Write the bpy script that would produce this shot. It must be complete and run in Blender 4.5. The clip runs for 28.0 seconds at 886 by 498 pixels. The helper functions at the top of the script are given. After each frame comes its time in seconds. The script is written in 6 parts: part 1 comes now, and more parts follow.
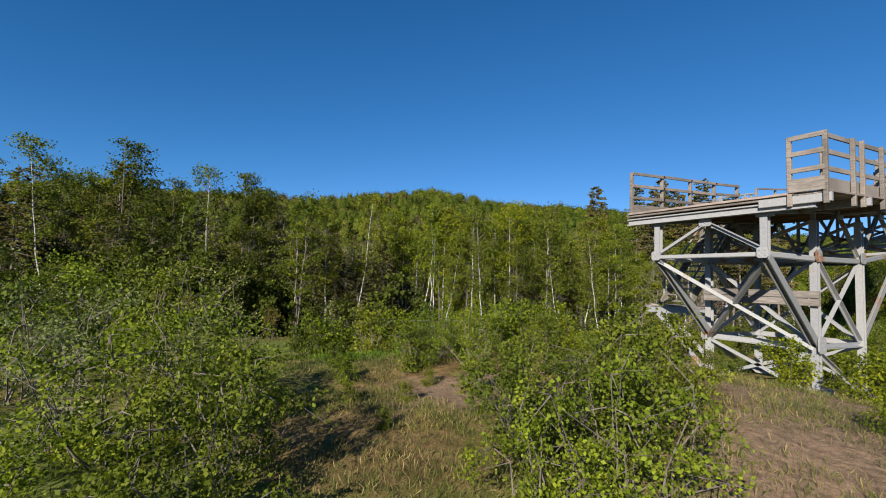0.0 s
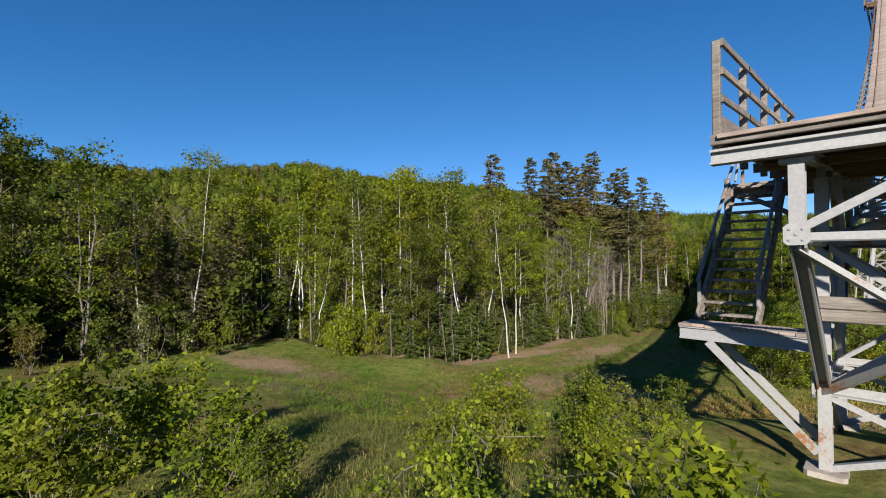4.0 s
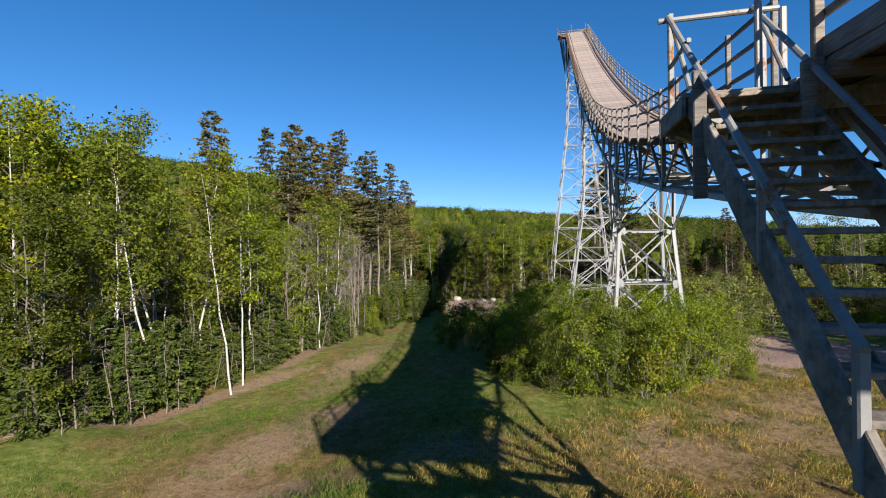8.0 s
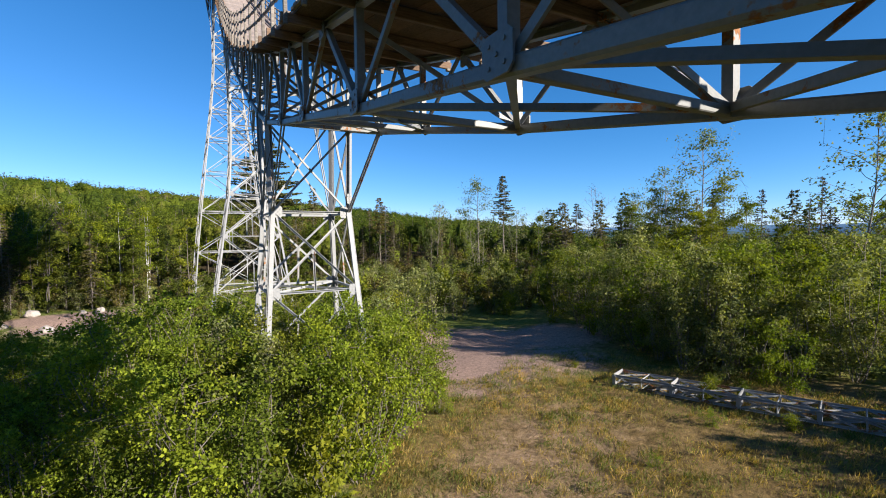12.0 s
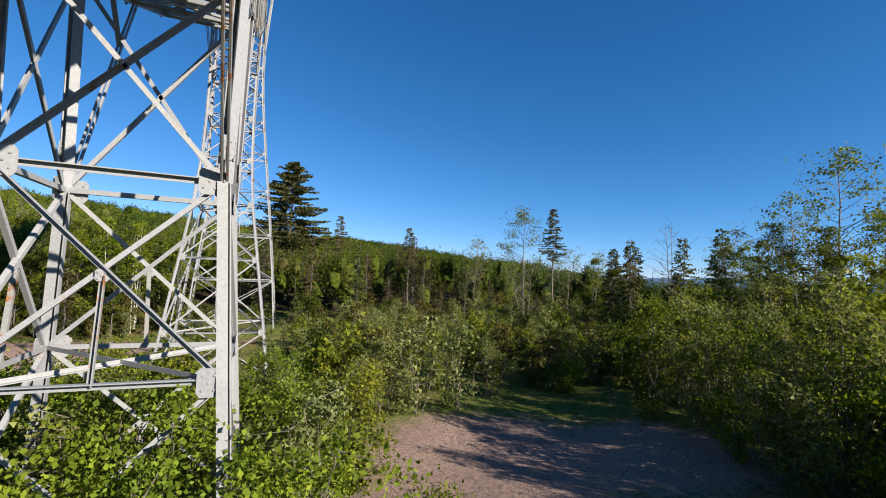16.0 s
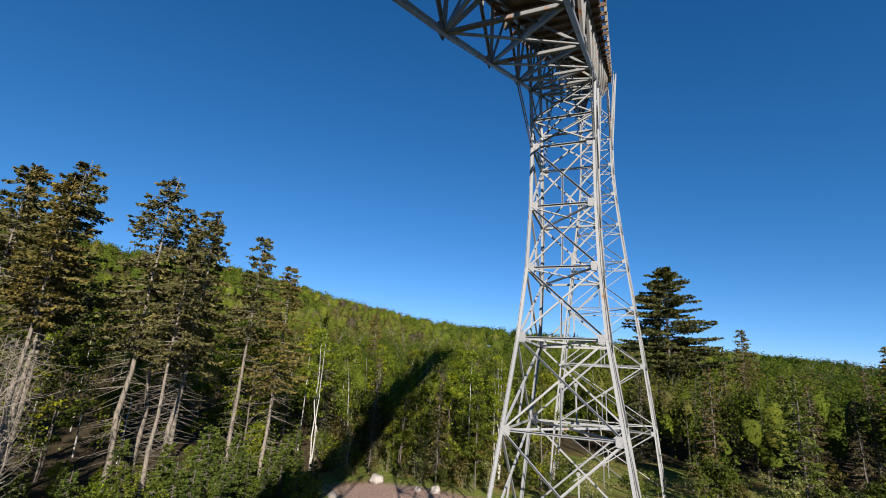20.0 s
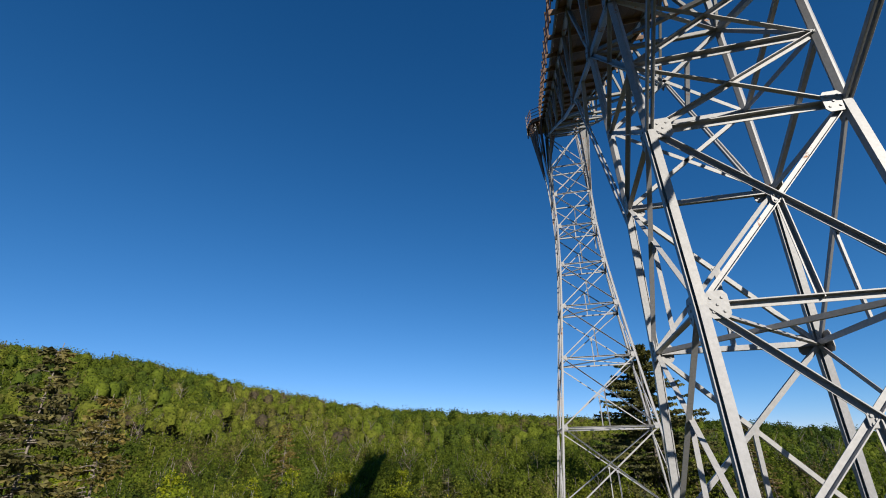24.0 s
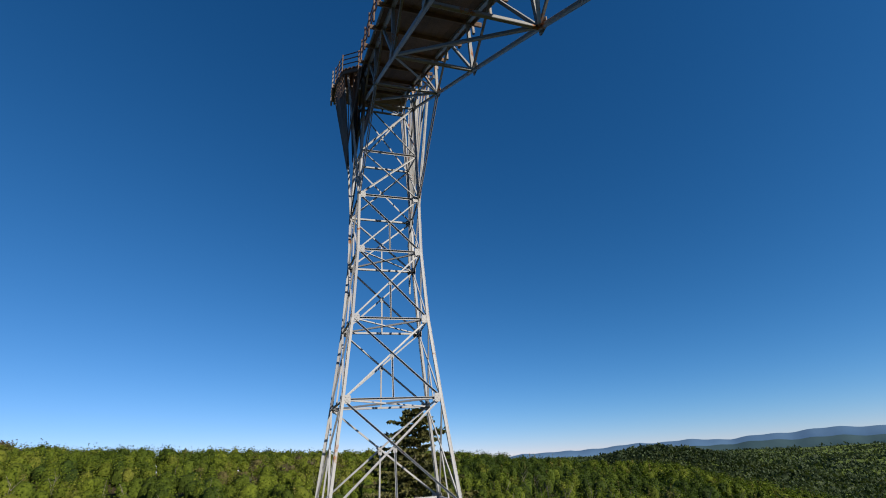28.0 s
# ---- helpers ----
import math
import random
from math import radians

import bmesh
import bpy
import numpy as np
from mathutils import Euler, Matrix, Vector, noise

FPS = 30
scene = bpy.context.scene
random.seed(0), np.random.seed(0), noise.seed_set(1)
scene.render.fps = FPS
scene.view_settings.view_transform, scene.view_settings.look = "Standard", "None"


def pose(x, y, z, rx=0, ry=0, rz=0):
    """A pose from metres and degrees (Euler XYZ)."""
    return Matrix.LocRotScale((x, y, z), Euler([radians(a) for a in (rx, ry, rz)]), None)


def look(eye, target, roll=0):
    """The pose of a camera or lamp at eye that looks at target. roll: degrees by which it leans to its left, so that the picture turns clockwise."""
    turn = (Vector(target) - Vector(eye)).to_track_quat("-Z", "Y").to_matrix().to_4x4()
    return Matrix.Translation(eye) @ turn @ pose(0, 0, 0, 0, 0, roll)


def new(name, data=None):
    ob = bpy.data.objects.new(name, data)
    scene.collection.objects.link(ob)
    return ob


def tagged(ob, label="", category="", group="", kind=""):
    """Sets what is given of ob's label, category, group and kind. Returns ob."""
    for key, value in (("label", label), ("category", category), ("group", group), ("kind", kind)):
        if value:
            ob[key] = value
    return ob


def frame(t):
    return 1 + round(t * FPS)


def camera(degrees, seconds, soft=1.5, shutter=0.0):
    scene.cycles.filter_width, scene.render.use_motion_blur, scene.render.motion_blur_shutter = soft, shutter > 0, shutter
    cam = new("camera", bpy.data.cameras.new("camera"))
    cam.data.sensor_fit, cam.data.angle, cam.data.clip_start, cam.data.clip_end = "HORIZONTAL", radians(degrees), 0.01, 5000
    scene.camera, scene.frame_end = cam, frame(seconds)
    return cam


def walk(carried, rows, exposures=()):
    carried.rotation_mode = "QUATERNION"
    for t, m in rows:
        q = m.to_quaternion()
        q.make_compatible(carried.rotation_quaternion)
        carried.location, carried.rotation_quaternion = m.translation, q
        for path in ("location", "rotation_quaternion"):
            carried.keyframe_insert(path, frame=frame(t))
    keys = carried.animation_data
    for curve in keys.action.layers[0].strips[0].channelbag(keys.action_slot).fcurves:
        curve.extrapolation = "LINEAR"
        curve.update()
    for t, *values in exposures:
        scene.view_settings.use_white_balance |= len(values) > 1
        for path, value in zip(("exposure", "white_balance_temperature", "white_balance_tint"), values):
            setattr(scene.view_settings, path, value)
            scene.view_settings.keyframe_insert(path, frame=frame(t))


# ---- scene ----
# ---- camera ----
cam = camera(88.9, 28.0, 1.0)
PATH = [
    (0, (6.365, -36.862, 6.354), (4.64, -35.861, 6.495), 2.0),
    (0.5, (5.457, -36.289, 6.44), (3.763, -35.236, 6.577), 1.4),
    (1, (4.496, -35.718, 6.489), (2.843, -34.603, 6.632), 1.8),
    (1.5, (3.63, -35.091, 6.584), (2.036, -33.891, 6.721), 2.0),
    (2, (2.794, -34.428, 6.663), (1.24, -33.176, 6.786), 2.8),
    (2.3, (2.276, -33.989, 6.718), (0.727, -32.727, 6.824), 3.4),
    (2.5, (1.948, -33.744, 6.788), (0.407, -32.471, 6.883), 3.2),
    (4.5, (-1.29, -31.361, 6.922), (-2.613, -29.862, 6.962), -0.6),
    (5, (-1.966, -30.568, 6.927), (-3.165, -28.968, 6.971), -0.9),
    (5.5, (-2.592, -29.845, 7.005), (-3.701, -28.181, 7.039), -0.9),
    (6, (-3.142, -29.02, 7.045), (-4.173, -27.307, 7.068), -0.4),
    (6.5, (-3.625, -28.13, 7.058), (-4.52, -26.341, 7.065), -0.6),
    (7, (-4.055, -27.212, 7.086), (-4.812, -25.36, 7.086), -0.9),
    (7.5, (-4.389, -26.23, 7.099), (-5.007, -24.328, 7.097), -0.6),
    (8, (-4.632, -25.227, 7.076), (-5.09, -23.28, 7.08), -0.7),
    (8.5, (-4.762, -24.211, 7.077), (-5.059, -22.233, 7.064), -0.9),
    (9, (-4.811, -23.185, 7.094), (-4.938, -21.189, 7.074), -0.7),
    (9.5, (-4.781, -22.135, 7.067), (-4.712, -20.136, 7.048), -0.3),
    (10, (-4.722, -21.05, 7.1), (-4.442, -19.069, 7.074), -0.3),
    (10.5, (-4.517, -19.859, 7.128), (-4.039, -17.917, 7.108), -0.5),
    (11, (-4.133, -18.72, 7.148), (-3.473, -16.832, 7.121), -0.9),
    (11.5, (-3.712, -17.638, 7.152), (-2.889, -15.815, 7.11), -0.9),
    (12, (-3.188, -16.563, 7.135), (-2.252, -14.797, 7.069), -0.6),
    (12.5, (-2.576, -15.546, 7.076), (-1.57, -13.822, 6.966), -0.0),
    (14.5, (0.011, -11.776, 6.719), (0.934, -10.001, 6.728), 1.6),
    (15, (0.634, -10.398, 6.768), (1.498, -8.594, 6.787), 2.1),
    (15.5, (1.17, -9.367, 6.747), (1.976, -7.538, 6.821), 2.0),
    (16, (1.66, -8.096, 6.789), (2.432, -6.254, 6.9), 2.4),
    (16.5, (2.24, -6.813, 6.884), (2.92, -4.94, 7.056), 3.6),
    (17, (2.597, -5.039, 7.173), (3.134, -3.129, 7.43), 4.3),
    (17.5, (3.018, -3.513, 7.377), (3.316, -1.557, 7.671), 5.4),
    (18, (3.225, -1.977, 7.552), (3.205, -0.013, 7.93), 5.8),
    (18.5, (3.166, -0.533, 7.839), (2.906, 1.397, 8.292), 5.2),
    (19, (2.828, 0.878, 8.234), (2.36, 2.764, 8.707), 4.3),
    (19.5, (2.57, 2.132, 8.49), (1.969, 3.977, 8.973), 3.4),
    (20, (2.09, 3.494, 8.879), (1.349, 5.277, 9.401), 3.5),
    (20.5, (1.502, 4.811, 9.35), (0.728, 6.556, 9.947), 2.0),
    (21, (0.79, 6.379, 9.956), (-0.013, 8.095, 10.597), 1.3),
    (21.5, (0.046, 7.696, 10.542), (-0.715, 9.405, 11.249), 0.4),
    (23.5, (-2.418, 13.178, 13.138), (-2.877, 14.948, 13.948), -1.0),
    (24, (-2.934, 14.587, 13.852), (-3.351, 16.364, 14.668), -1.1),
    (24.5, (-3.336, 16.03, 14.582), (-3.729, 17.814, 15.396), -0.6),
    (25, (-3.498, 17.7, 15.477), (-3.819, 19.493, 16.304), -0.8),
    (25.5, (-3.377, 19.555, 16.495), (-3.612, 21.357, 17.331), -1.7),
    (26, (-3.167, 21.382, 17.336), (-3.388, 23.189, 18.165), -1.0),
    (26.5, (-3.468, 23.17, 18.219), (-3.574, 24.991, 19.04), -1.4),
    (27, (-3.558, 25.014, 19.105), (-3.497, 26.832, 19.937), -2.1),
    (27.5, (-3.494, 26.766, 19.989), (-3.203, 28.561, 20.821), -3.1),
    (28, (-3.298, 28.383, 20.647), (-2.748, 30.109, 21.493), -3.8),
]
EXPOSURES = ((0, 0.9), (2, 0.9), (5, 1.05), (8, 1.2), (12, 1.4), (15, 1.2), (17, 1.1), (20, 1.02), (24, 0.78), (28, 0.72))
walk(cam, [(t, look(e, g, r)) for t, e, g, r in PATH], EXPOSURES)

# ---- world, sun, exposure ----
SUN_EL, SUN_AZ = radians(24.0), math.atan2(0.575, -0.818)
world = bpy.data.worlds.new("sky")
scene.world = world
world.use_nodes = True
wn = world.node_tree.nodes
wl = world.node_tree.links
sky = wn.new("ShaderNodeTexSky")
sky.sky_type = "NISHITA"
sky.sun_disc = False
sky.sun_elevation, sky.sun_rotation = SUN_EL, SUN_AZ
sky.altitude, sky.air_density, sky.dust_density, sky.ozone_density = 900, 0.7, 0.0, 4.0
wn["Background"].inputs["Strength"].default_value = 0.055
# deep clear blue of a dry spring day: each channel scaled on its own
sep, com = wn.new("ShaderNodeSeparateColor"), wn.new("ShaderNodeCombineColor")
wl.new(sky.outputs["Color"], sep.inputs["Color"])
for ch, power, gain in (("Red", 1.5, 0.49), ("Green", 0.97, 1.12), ("Blue", 0.86, 1.66)):
    pw, mu = wn.new("ShaderNodeMath"), wn.new("ShaderNodeMath")
    pw.operation, mu.operation = "POWER", "MULTIPLY"
    pw.inputs[1].default_value, mu.inputs[1].default_value = power, gain
    wl.new(sep.outputs[ch], pw.inputs[0])
    wl.new(pw.outputs[0], mu.inputs[0])
    wl.new(mu.outputs[0], com.inputs[ch])
wl.new(com.outputs["Color"], wn["Background"].inputs["Color"])
sun = new("sun", bpy.data.lights.new("sun", "SUN"))
sun.data.energy, sun.data.angle, sun.data.color = 5.0, radians(0.53), (1.0, 0.93, 0.82)
SUN_DIR = Vector((math.sin(SUN_AZ) * math.cos(SUN_EL), math.cos(SUN_AZ) * math.cos(SUN_EL), math.sin(SUN_EL)))
sun.matrix_world = look(SUN_DIR * 200, (0, 0, 0))
scene.view_settings.exposure = 0.0

# ---- materials ----
def mat(name, rough=0.8, metal=0.0, spec=0.3):
    m = bpy.data.materials.new(name)
    m.use_nodes = True
    n = m.node_tree.nodes
    p = n["Principled BSDF"]
    p.inputs["Roughness"].default_value = rough
    p.inputs["Metallic"].default_value = metal
    p.inputs["Specular IOR Level"].default_value = spec
    return m, n, m.node_tree.links, p


def coords(n, l, scale=(1, 1, 1), source="Object"):
    tc, mp = n.new("ShaderNodeTexCoord"), n.new("ShaderNodeMapping")
    mp.inputs["Scale"].default_value = scale
    l.new(tc.outputs[source], mp.inputs["Vector"])
    return mp.outputs["Vector"]


def noise_tex(n, l, vec, scale, detail=4.0, rough=0.55):
    t = n.new("ShaderNodeTexNoise")
    t.inputs["Scale"].default_value, t.inputs["Detail"].default_value, t.inputs["Roughness"].default_value = scale, detail, rough
    l.new(vec, t.inputs["Vector"])
    return t.outputs["Fac"]


def ramp(n, l, fac, stops):
    r = n.new("ShaderNodeValToRGB")
    e = r.color_ramp.elements
    while len(e) < len(stops):
        e.new(0.5)
    for el, (pos, col) in zip(e, stops):
        el.position, el.color = pos, (*col, 1)
    l.new(fac, r.inputs["Fac"])
    return r.outputs["Color"]


def mixc(n, l, fac, a, b, mode="MIX"):
    x = n.new("ShaderNodeMix")
    x.data_type, x.blend_type = "RGBA", mode
    if isinstance(fac, float):
        x.inputs["Factor"].default_value = fac
    else:
        l.new(fac, x.inputs["Factor"])
    for sock, v in (("A", a), ("B", b)):
        s = [i for i in x.inputs if i.name == sock and i.type == "RGBA"][0]
        if isinstance(v, tuple):
            s.default_value = (*v, 1)
        else:
            l.new(v, s)
    return [o for o in x.outputs if o.type == "RGBA"][0]


def bump(n, l, p, height, strength=0.3, dist=0.02):
    b = n.new("ShaderNodeBump")
    b.inputs["Strength"].default_value, b.inputs["Distance"].default_value = strength, dist
    l.new(height, b.inputs["Height"])
    l.new(b.outputs["Normal"], p.inputs["Normal"])


def painted_steel(name, base, rust_from):
    m, n, l, p = mat(name, 0.5)
    v = coords(n, l, source="Object")
    ob = n.new("ShaderNodeObjectInfo")
    big = noise_tex(n, l, v, 1.7, 5)
    fine = noise_tex(n, l, v, 22.0, 6)
    dirt = ramp(n, l, fine, [(0.3, tuple(c * 0.8 for c in base)), (0.7, base)])
    tint = ramp(n, l, ob.outputs["Random"], [(0.0, (0.84, 0.84, 0.86)), (1.0, (1.0, 0.99, 0.97))])
    paint = mixc(n, l, 1.0, dirt, tint, "MULTIPLY")
    add = n.new("ShaderNodeMath")
    add.operation = "MULTIPLY_ADD"
    l.new(fine, add.inputs[0])
    add.inputs[1].default_value = 0.35
    l.new(big, add.inputs[2])
    rust = ramp(n, l, add.outputs[0], [(rust_from, (0, 0, 0)), (rust_from + 0.05, (1, 1, 1))])
    rusty = ramp(n, l, fine, [(0.35, (0.09, 0.035, 0.015)), (0.65, (0.30, 0.13, 0.05))])
    col = mixc(n, l, rust, paint, rusty)
    l.new(col, p.inputs["Base Color"])
    rr = ramp(n, l, rust, [(0, (0.45,) * 3), (1, (0.9,) * 3)])
    l.new(rr, p.inputs["Roughness"])
    bump(n, l, p, fine, 0.25, 0.004)
    return m


def wood(name, dark, light, grain=(1.2, 14, 14), bumpy=0.5):
    m, n, l, p = mat(name, 0.85)
    v = coords(n, l, grain)
    ob = n.new("ShaderNodeObjectInfo")
    g = noise_tex(n, l, v, 3.0, 6, 0.65)
    st = noise_tex(n, l, coords(n, l), 1.1, 4)
    col = ramp(n, l, g, [(0.3, dark), (0.7, light)])
    tint = ramp(n, l, ob.outputs["Random"], [(0.0, (0.7, 0.68, 0.66)), (0.6, (1.0, 0.98, 0.96)), (1.0, (1.12, 1.02, 0.93))])
    col = mixc(n, l, 1.0, col, tint, "MULTIPLY")
    stain = ramp(n, l, st, [(0.35, (0.72, 0.7, 0.68)), (0.6, (1, 1, 1))])
    col = mixc(n, l, 1.0, col, stain, "MULTIPLY")
    l.new(col, p.inputs["Base Color"])
    bump(n, l, p, g, bumpy, 0.01)
    return m


def foliage(name, dark, light, trans=0.4, scale=0.9, patches=None):
    m, n, l, p = mat(name, 0.65, spec=0.1)
    geo, ob = n.new("ShaderNodeNewGeometry"), n.new("ShaderNodeObjectInfo")
    col = ramp(n, l, geo.outputs["Random Per Island"], [(0.0, dark), (0.55, tuple((a + b) / 2 for a, b in zip(dark, light))), (1.0, light)])
    patch = noise_tex(n, l, coords(n, l), scale, 3)
    col = mixc(n, l, 1.0, col, ramp(n, l, patch, patches or [(0.3, (0.55, 0.62, 0.55)), (0.5, (0.95, 0.97, 0.9)), (0.7, (1.3, 1.2, 1.0))]), "MULTIPLY")
    tint = ramp(n, l, ob.outputs["Random"], [(0.0, (0.78, 0.85, 0.85)), (0.5, (1, 1, 1)), (1.0, (1.25, 1.12, 0.8))])
    col = mixc(n, l, 1.0, col, tint, "MULTIPLY")
    l.new(col, p.inputs["Base Color"])
    tr = n.new("ShaderNodeBsdfTranslucent")
    l.new(mixc(n, l, 1.0, col, (1.5, 1.5, 0.45), "MULTIPLY"), tr.inputs["Color"])
    mx = n.new("ShaderNodeMixShader")
    mx.inputs["Fac"].default_value = trans
    l.new(p.outputs["BSDF"], mx.inputs[1])
    l.new(tr.outputs["BSDF"], mx.inputs[2])
    l.new(mx.outputs["Shader"], n["Material Output"].inputs["Surface"])
    return m


def bark(name, dark, light, marks=None):
    m, n, l, p = mat(name, 0.9)
    v = coords(n, l, (6, 6, 1.5))
    g = noise_tex(n, l, v, 2.0, 5, 0.65)
    col = ramp(n, l, g, [(0.3, dark), (0.7, light)])
    if marks:
        k = noise_tex(n, l, coords(n, l, (3, 3, 16)), 1.2, 3)
        col = mixc(n, l, ramp(n, l, k, [(0.60, (0, 0, 0)), (0.66, (1, 1, 1))]), col, marks)
    l.new(col, p.inputs["Base Color"])
    bump(n, l, p, g, 0.6, 0.02)
    return m


WHITE = painted_steel("white_paint_on_steel", (0.315, 0.315, 0.318), 0.86)
GREYP = painted_steel("grey_paint_on_steel", (0.24, 0.24, 0.235), 0.78)
RUSTP = painted_steel("rusty_white_paint", (0.30, 0.295, 0.285), 0.74)
WOOD = wood("weathered_grey_wood", (0.126, 0.11, 0.0977), (0.29, 0.265, 0.243))
DECKW = wood("deck_boards", (0.20, 0.165, 0.15), (0.39, 0.33, 0.305))
WOODY = wood("weathered_grey_rail", (0.126, 0.11, 0.0977), (0.29, 0.265, 0.243), (14, 1.2, 14))
BROWNY = wood("brown_lengthwise_board", (0.07, 0.042, 0.028), (0.17, 0.108, 0.072), (14, 1.0, 14))
STAIRW = wood("stained_stair_timber", (0.105, 0.09, 0.076), (0.34, 0.31, 0.28), (5, 3, 3))
BROWNW = wood("brown_old_plank", (0.12, 0.078, 0.055), (0.28, 0.19, 0.135))
LEAF = foliage("leaf_green", (0.062, 0.08, 0.009), (0.19, 0.212, 0.026), 0.36)
LUSH = foliage("leaf_lush_green", (0.078, 0.11, 0.010), (0.235, 0.285, 0.03), 0.38)
LEAFY = foliage("leaf_yellow_green", (0.075, 0.105, 0.007), (0.235, 0.265, 0.02), 0.36)
LEAFG = foliage("leaf_grey_green", (0.075, 0.09, 0.03), (0.245, 0.265, 0.115), 0.36)
# dark leaf: some thicket shrubs, and shade painted into the southern wood
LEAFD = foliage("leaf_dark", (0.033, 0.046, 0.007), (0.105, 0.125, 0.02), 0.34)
NEEDLE = foliage("needles_dark", (0.04, 0.043, 0.016), (0.125, 0.116, 0.043), 0.18)
NEEDLEY = foliage("needles_young", (0.03, 0.046, 0.009), (0.105, 0.13, 0.022), 0.22)
DEADN = foliage("needles_brown", (0.04, 0.03, 0.014), (0.115, 0.088, 0.042), 0.1)
VALL = foliage("valley_leaf", (0.022, 0.034, 0.016), (0.058, 0.074, 0.034), 0.2, 0.01)
BIRCH = bark("birch_bark", (0.27, 0.25, 0.225), (0.52, 0.5, 0.46), (0.05, 0.042, 0.036))
BARK = bark("grey_bark", (0.063, 0.0504, 0.041), (0.17, 0.145, 0.123))
DEADB = bark("bare_twig_bark", (0.10, 0.082, 0.065), (0.235, 0.20, 0.165))
STONE, n_, l_, p_ = mat("boulder_stone", 0.9)
g_ = noise_tex(n_, l_, coords(n_, l_), 4.0, 8, 0.7)
l_.new(ramp(n_, l_, g_, [(0.3, (0.189, 0.158, 0.139)), (0.7, (0.391, 0.347, 0.315))]), p_.inputs["Base Color"])
bump(n_, l_, p_, g_, 0.7, 0.05)

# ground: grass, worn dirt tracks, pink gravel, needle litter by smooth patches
GROUND, n_, l_, p_ = mat("meadow_and_gravel", 0.95, spec=0.1)
pos_ = coords(n_, l_)
f1_ = noise_tex(n_, l_, pos_, 0.22, 6, 0.6)
f2_ = noise_tex(n_, l_, pos_, 2.2, 8, 0.7)
f3_ = noise_tex(n_, l_, pos_, 14.0, 6, 0.7)
grass_ = ramp(n_, l_, f2_, [(0.28, (0.06, 0.082, 0.013)), (0.5, (0.126, 0.155, 0.03)), (0.72, (0.24, 0.215, 0.075))])
straw_ = ramp(n_, l_, f2_, [(0.3, (0.085, 0.055, 0.021)), (0.7, (0.262, 0.178, 0.076))])
soil_ = ramp(n_, l_, f3_, [(0.3, (0.167, 0.106, 0.0643)), (0.7, (0.332, 0.234, 0.155))])
grav_ = ramp(n_, l_, f3_, [(0.25, (0.196, 0.127, 0.101)), (0.75, (0.391, 0.275, 0.228))])
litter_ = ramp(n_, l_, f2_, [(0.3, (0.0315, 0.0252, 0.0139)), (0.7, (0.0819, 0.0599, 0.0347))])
col_ = mixc(n_, l_, ramp(n_, l_, f1_, [(0.46, (0, 0, 0)), (0.66, (1, 1, 1))]), grass_, straw_)
lush_ = ramp(n_, l_, f2_, [(0.3, (0.058, 0.088, 0.014)), (0.7, (0.15, 0.188, 0.036))])
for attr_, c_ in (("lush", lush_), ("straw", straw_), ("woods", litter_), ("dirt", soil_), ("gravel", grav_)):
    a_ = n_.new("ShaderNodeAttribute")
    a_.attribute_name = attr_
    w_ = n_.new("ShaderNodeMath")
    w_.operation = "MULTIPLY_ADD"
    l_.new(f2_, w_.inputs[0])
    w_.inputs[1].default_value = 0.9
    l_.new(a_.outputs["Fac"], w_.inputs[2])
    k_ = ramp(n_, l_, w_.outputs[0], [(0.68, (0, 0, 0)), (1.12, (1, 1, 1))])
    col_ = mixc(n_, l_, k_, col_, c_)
f4_ = noise_tex(n_, l_, pos_, 6.0, 8, 0.75)
col_ = mixc(n_, l_, 1.0, col_, ramp(n_, l_, f4_, [(0.32, (0.5, 0.52, 0.5)), (0.5, (0.95, 0.95, 0.95)), (0.7, (1.3, 1.25, 1.2))]), "MULTIPLY")
l_.new(col_, p_.inputs["Base Color"])

bump(n_, l_, p_, f4_, 0.8, 0.12)
# far forest: each crown has a tone of its own, from deep green over yellow-green to bare brownish grey
def far_crown(name, trans, gain):
    m, n, l, p = mat(name, 0.8, spec=0.1)
    a = n.new("ShaderNodeAttribute")
    a.attribute_name = "tone"
    base = ramp(n, l, a.outputs["Fac"], [(0.0, (0.04, 0.066, 0.010)), (0.22, (0.075, 0.108, 0.012)), (0.5, (0.118, 0.15, 0.015)), (0.72, (0.15, 0.165, 0.024)), (0.86, (0.125, 0.105, 0.045)), (1.0, (0.10, 0.08, 0.055))])
    geo = n.new("ShaderNodeNewGeometry")
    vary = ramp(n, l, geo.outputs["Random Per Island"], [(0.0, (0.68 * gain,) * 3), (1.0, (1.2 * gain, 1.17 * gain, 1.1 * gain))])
    grain = noise_tex(n, l, coords(n, l), 1.4, 6, 0.75)
    col = mixc(n, l, 1.0, base, vary, "MULTIPLY")
    col = mixc(n, l, 1.0, col, ramp(n, l, grain, [(0.3, (0.5, 0.55, 0.5)), (0.5, (0.97, 0.97, 0.95)), (0.7, (1.35, 1.3, 1.2))]), "MULTIPLY")
    l.new(col, p.inputs["Base Color"])
    bump(n, l, p, grain, 0.8, 0.5)
    tr = n.new("ShaderNodeBsdfTranslucent")
    l.new(mixc(n, l, 1.0, col, (1.3, 1.45, 0.6), "MULTIPLY"), tr.inputs["Color"])
    mx = n.new("ShaderNodeMixShader")
    mx.inputs["Fac"].default_value = trans
    l.new(p.outputs["BSDF"], mx.inputs[1])
    l.new(tr.outputs["BSDF"], mx.inputs[2])
    l.new(mx.outputs["Shader"], n["Material Output"].inputs["Surface"])
    return m


FARL = far_crown("far_leaf", 0.32, 0.88)
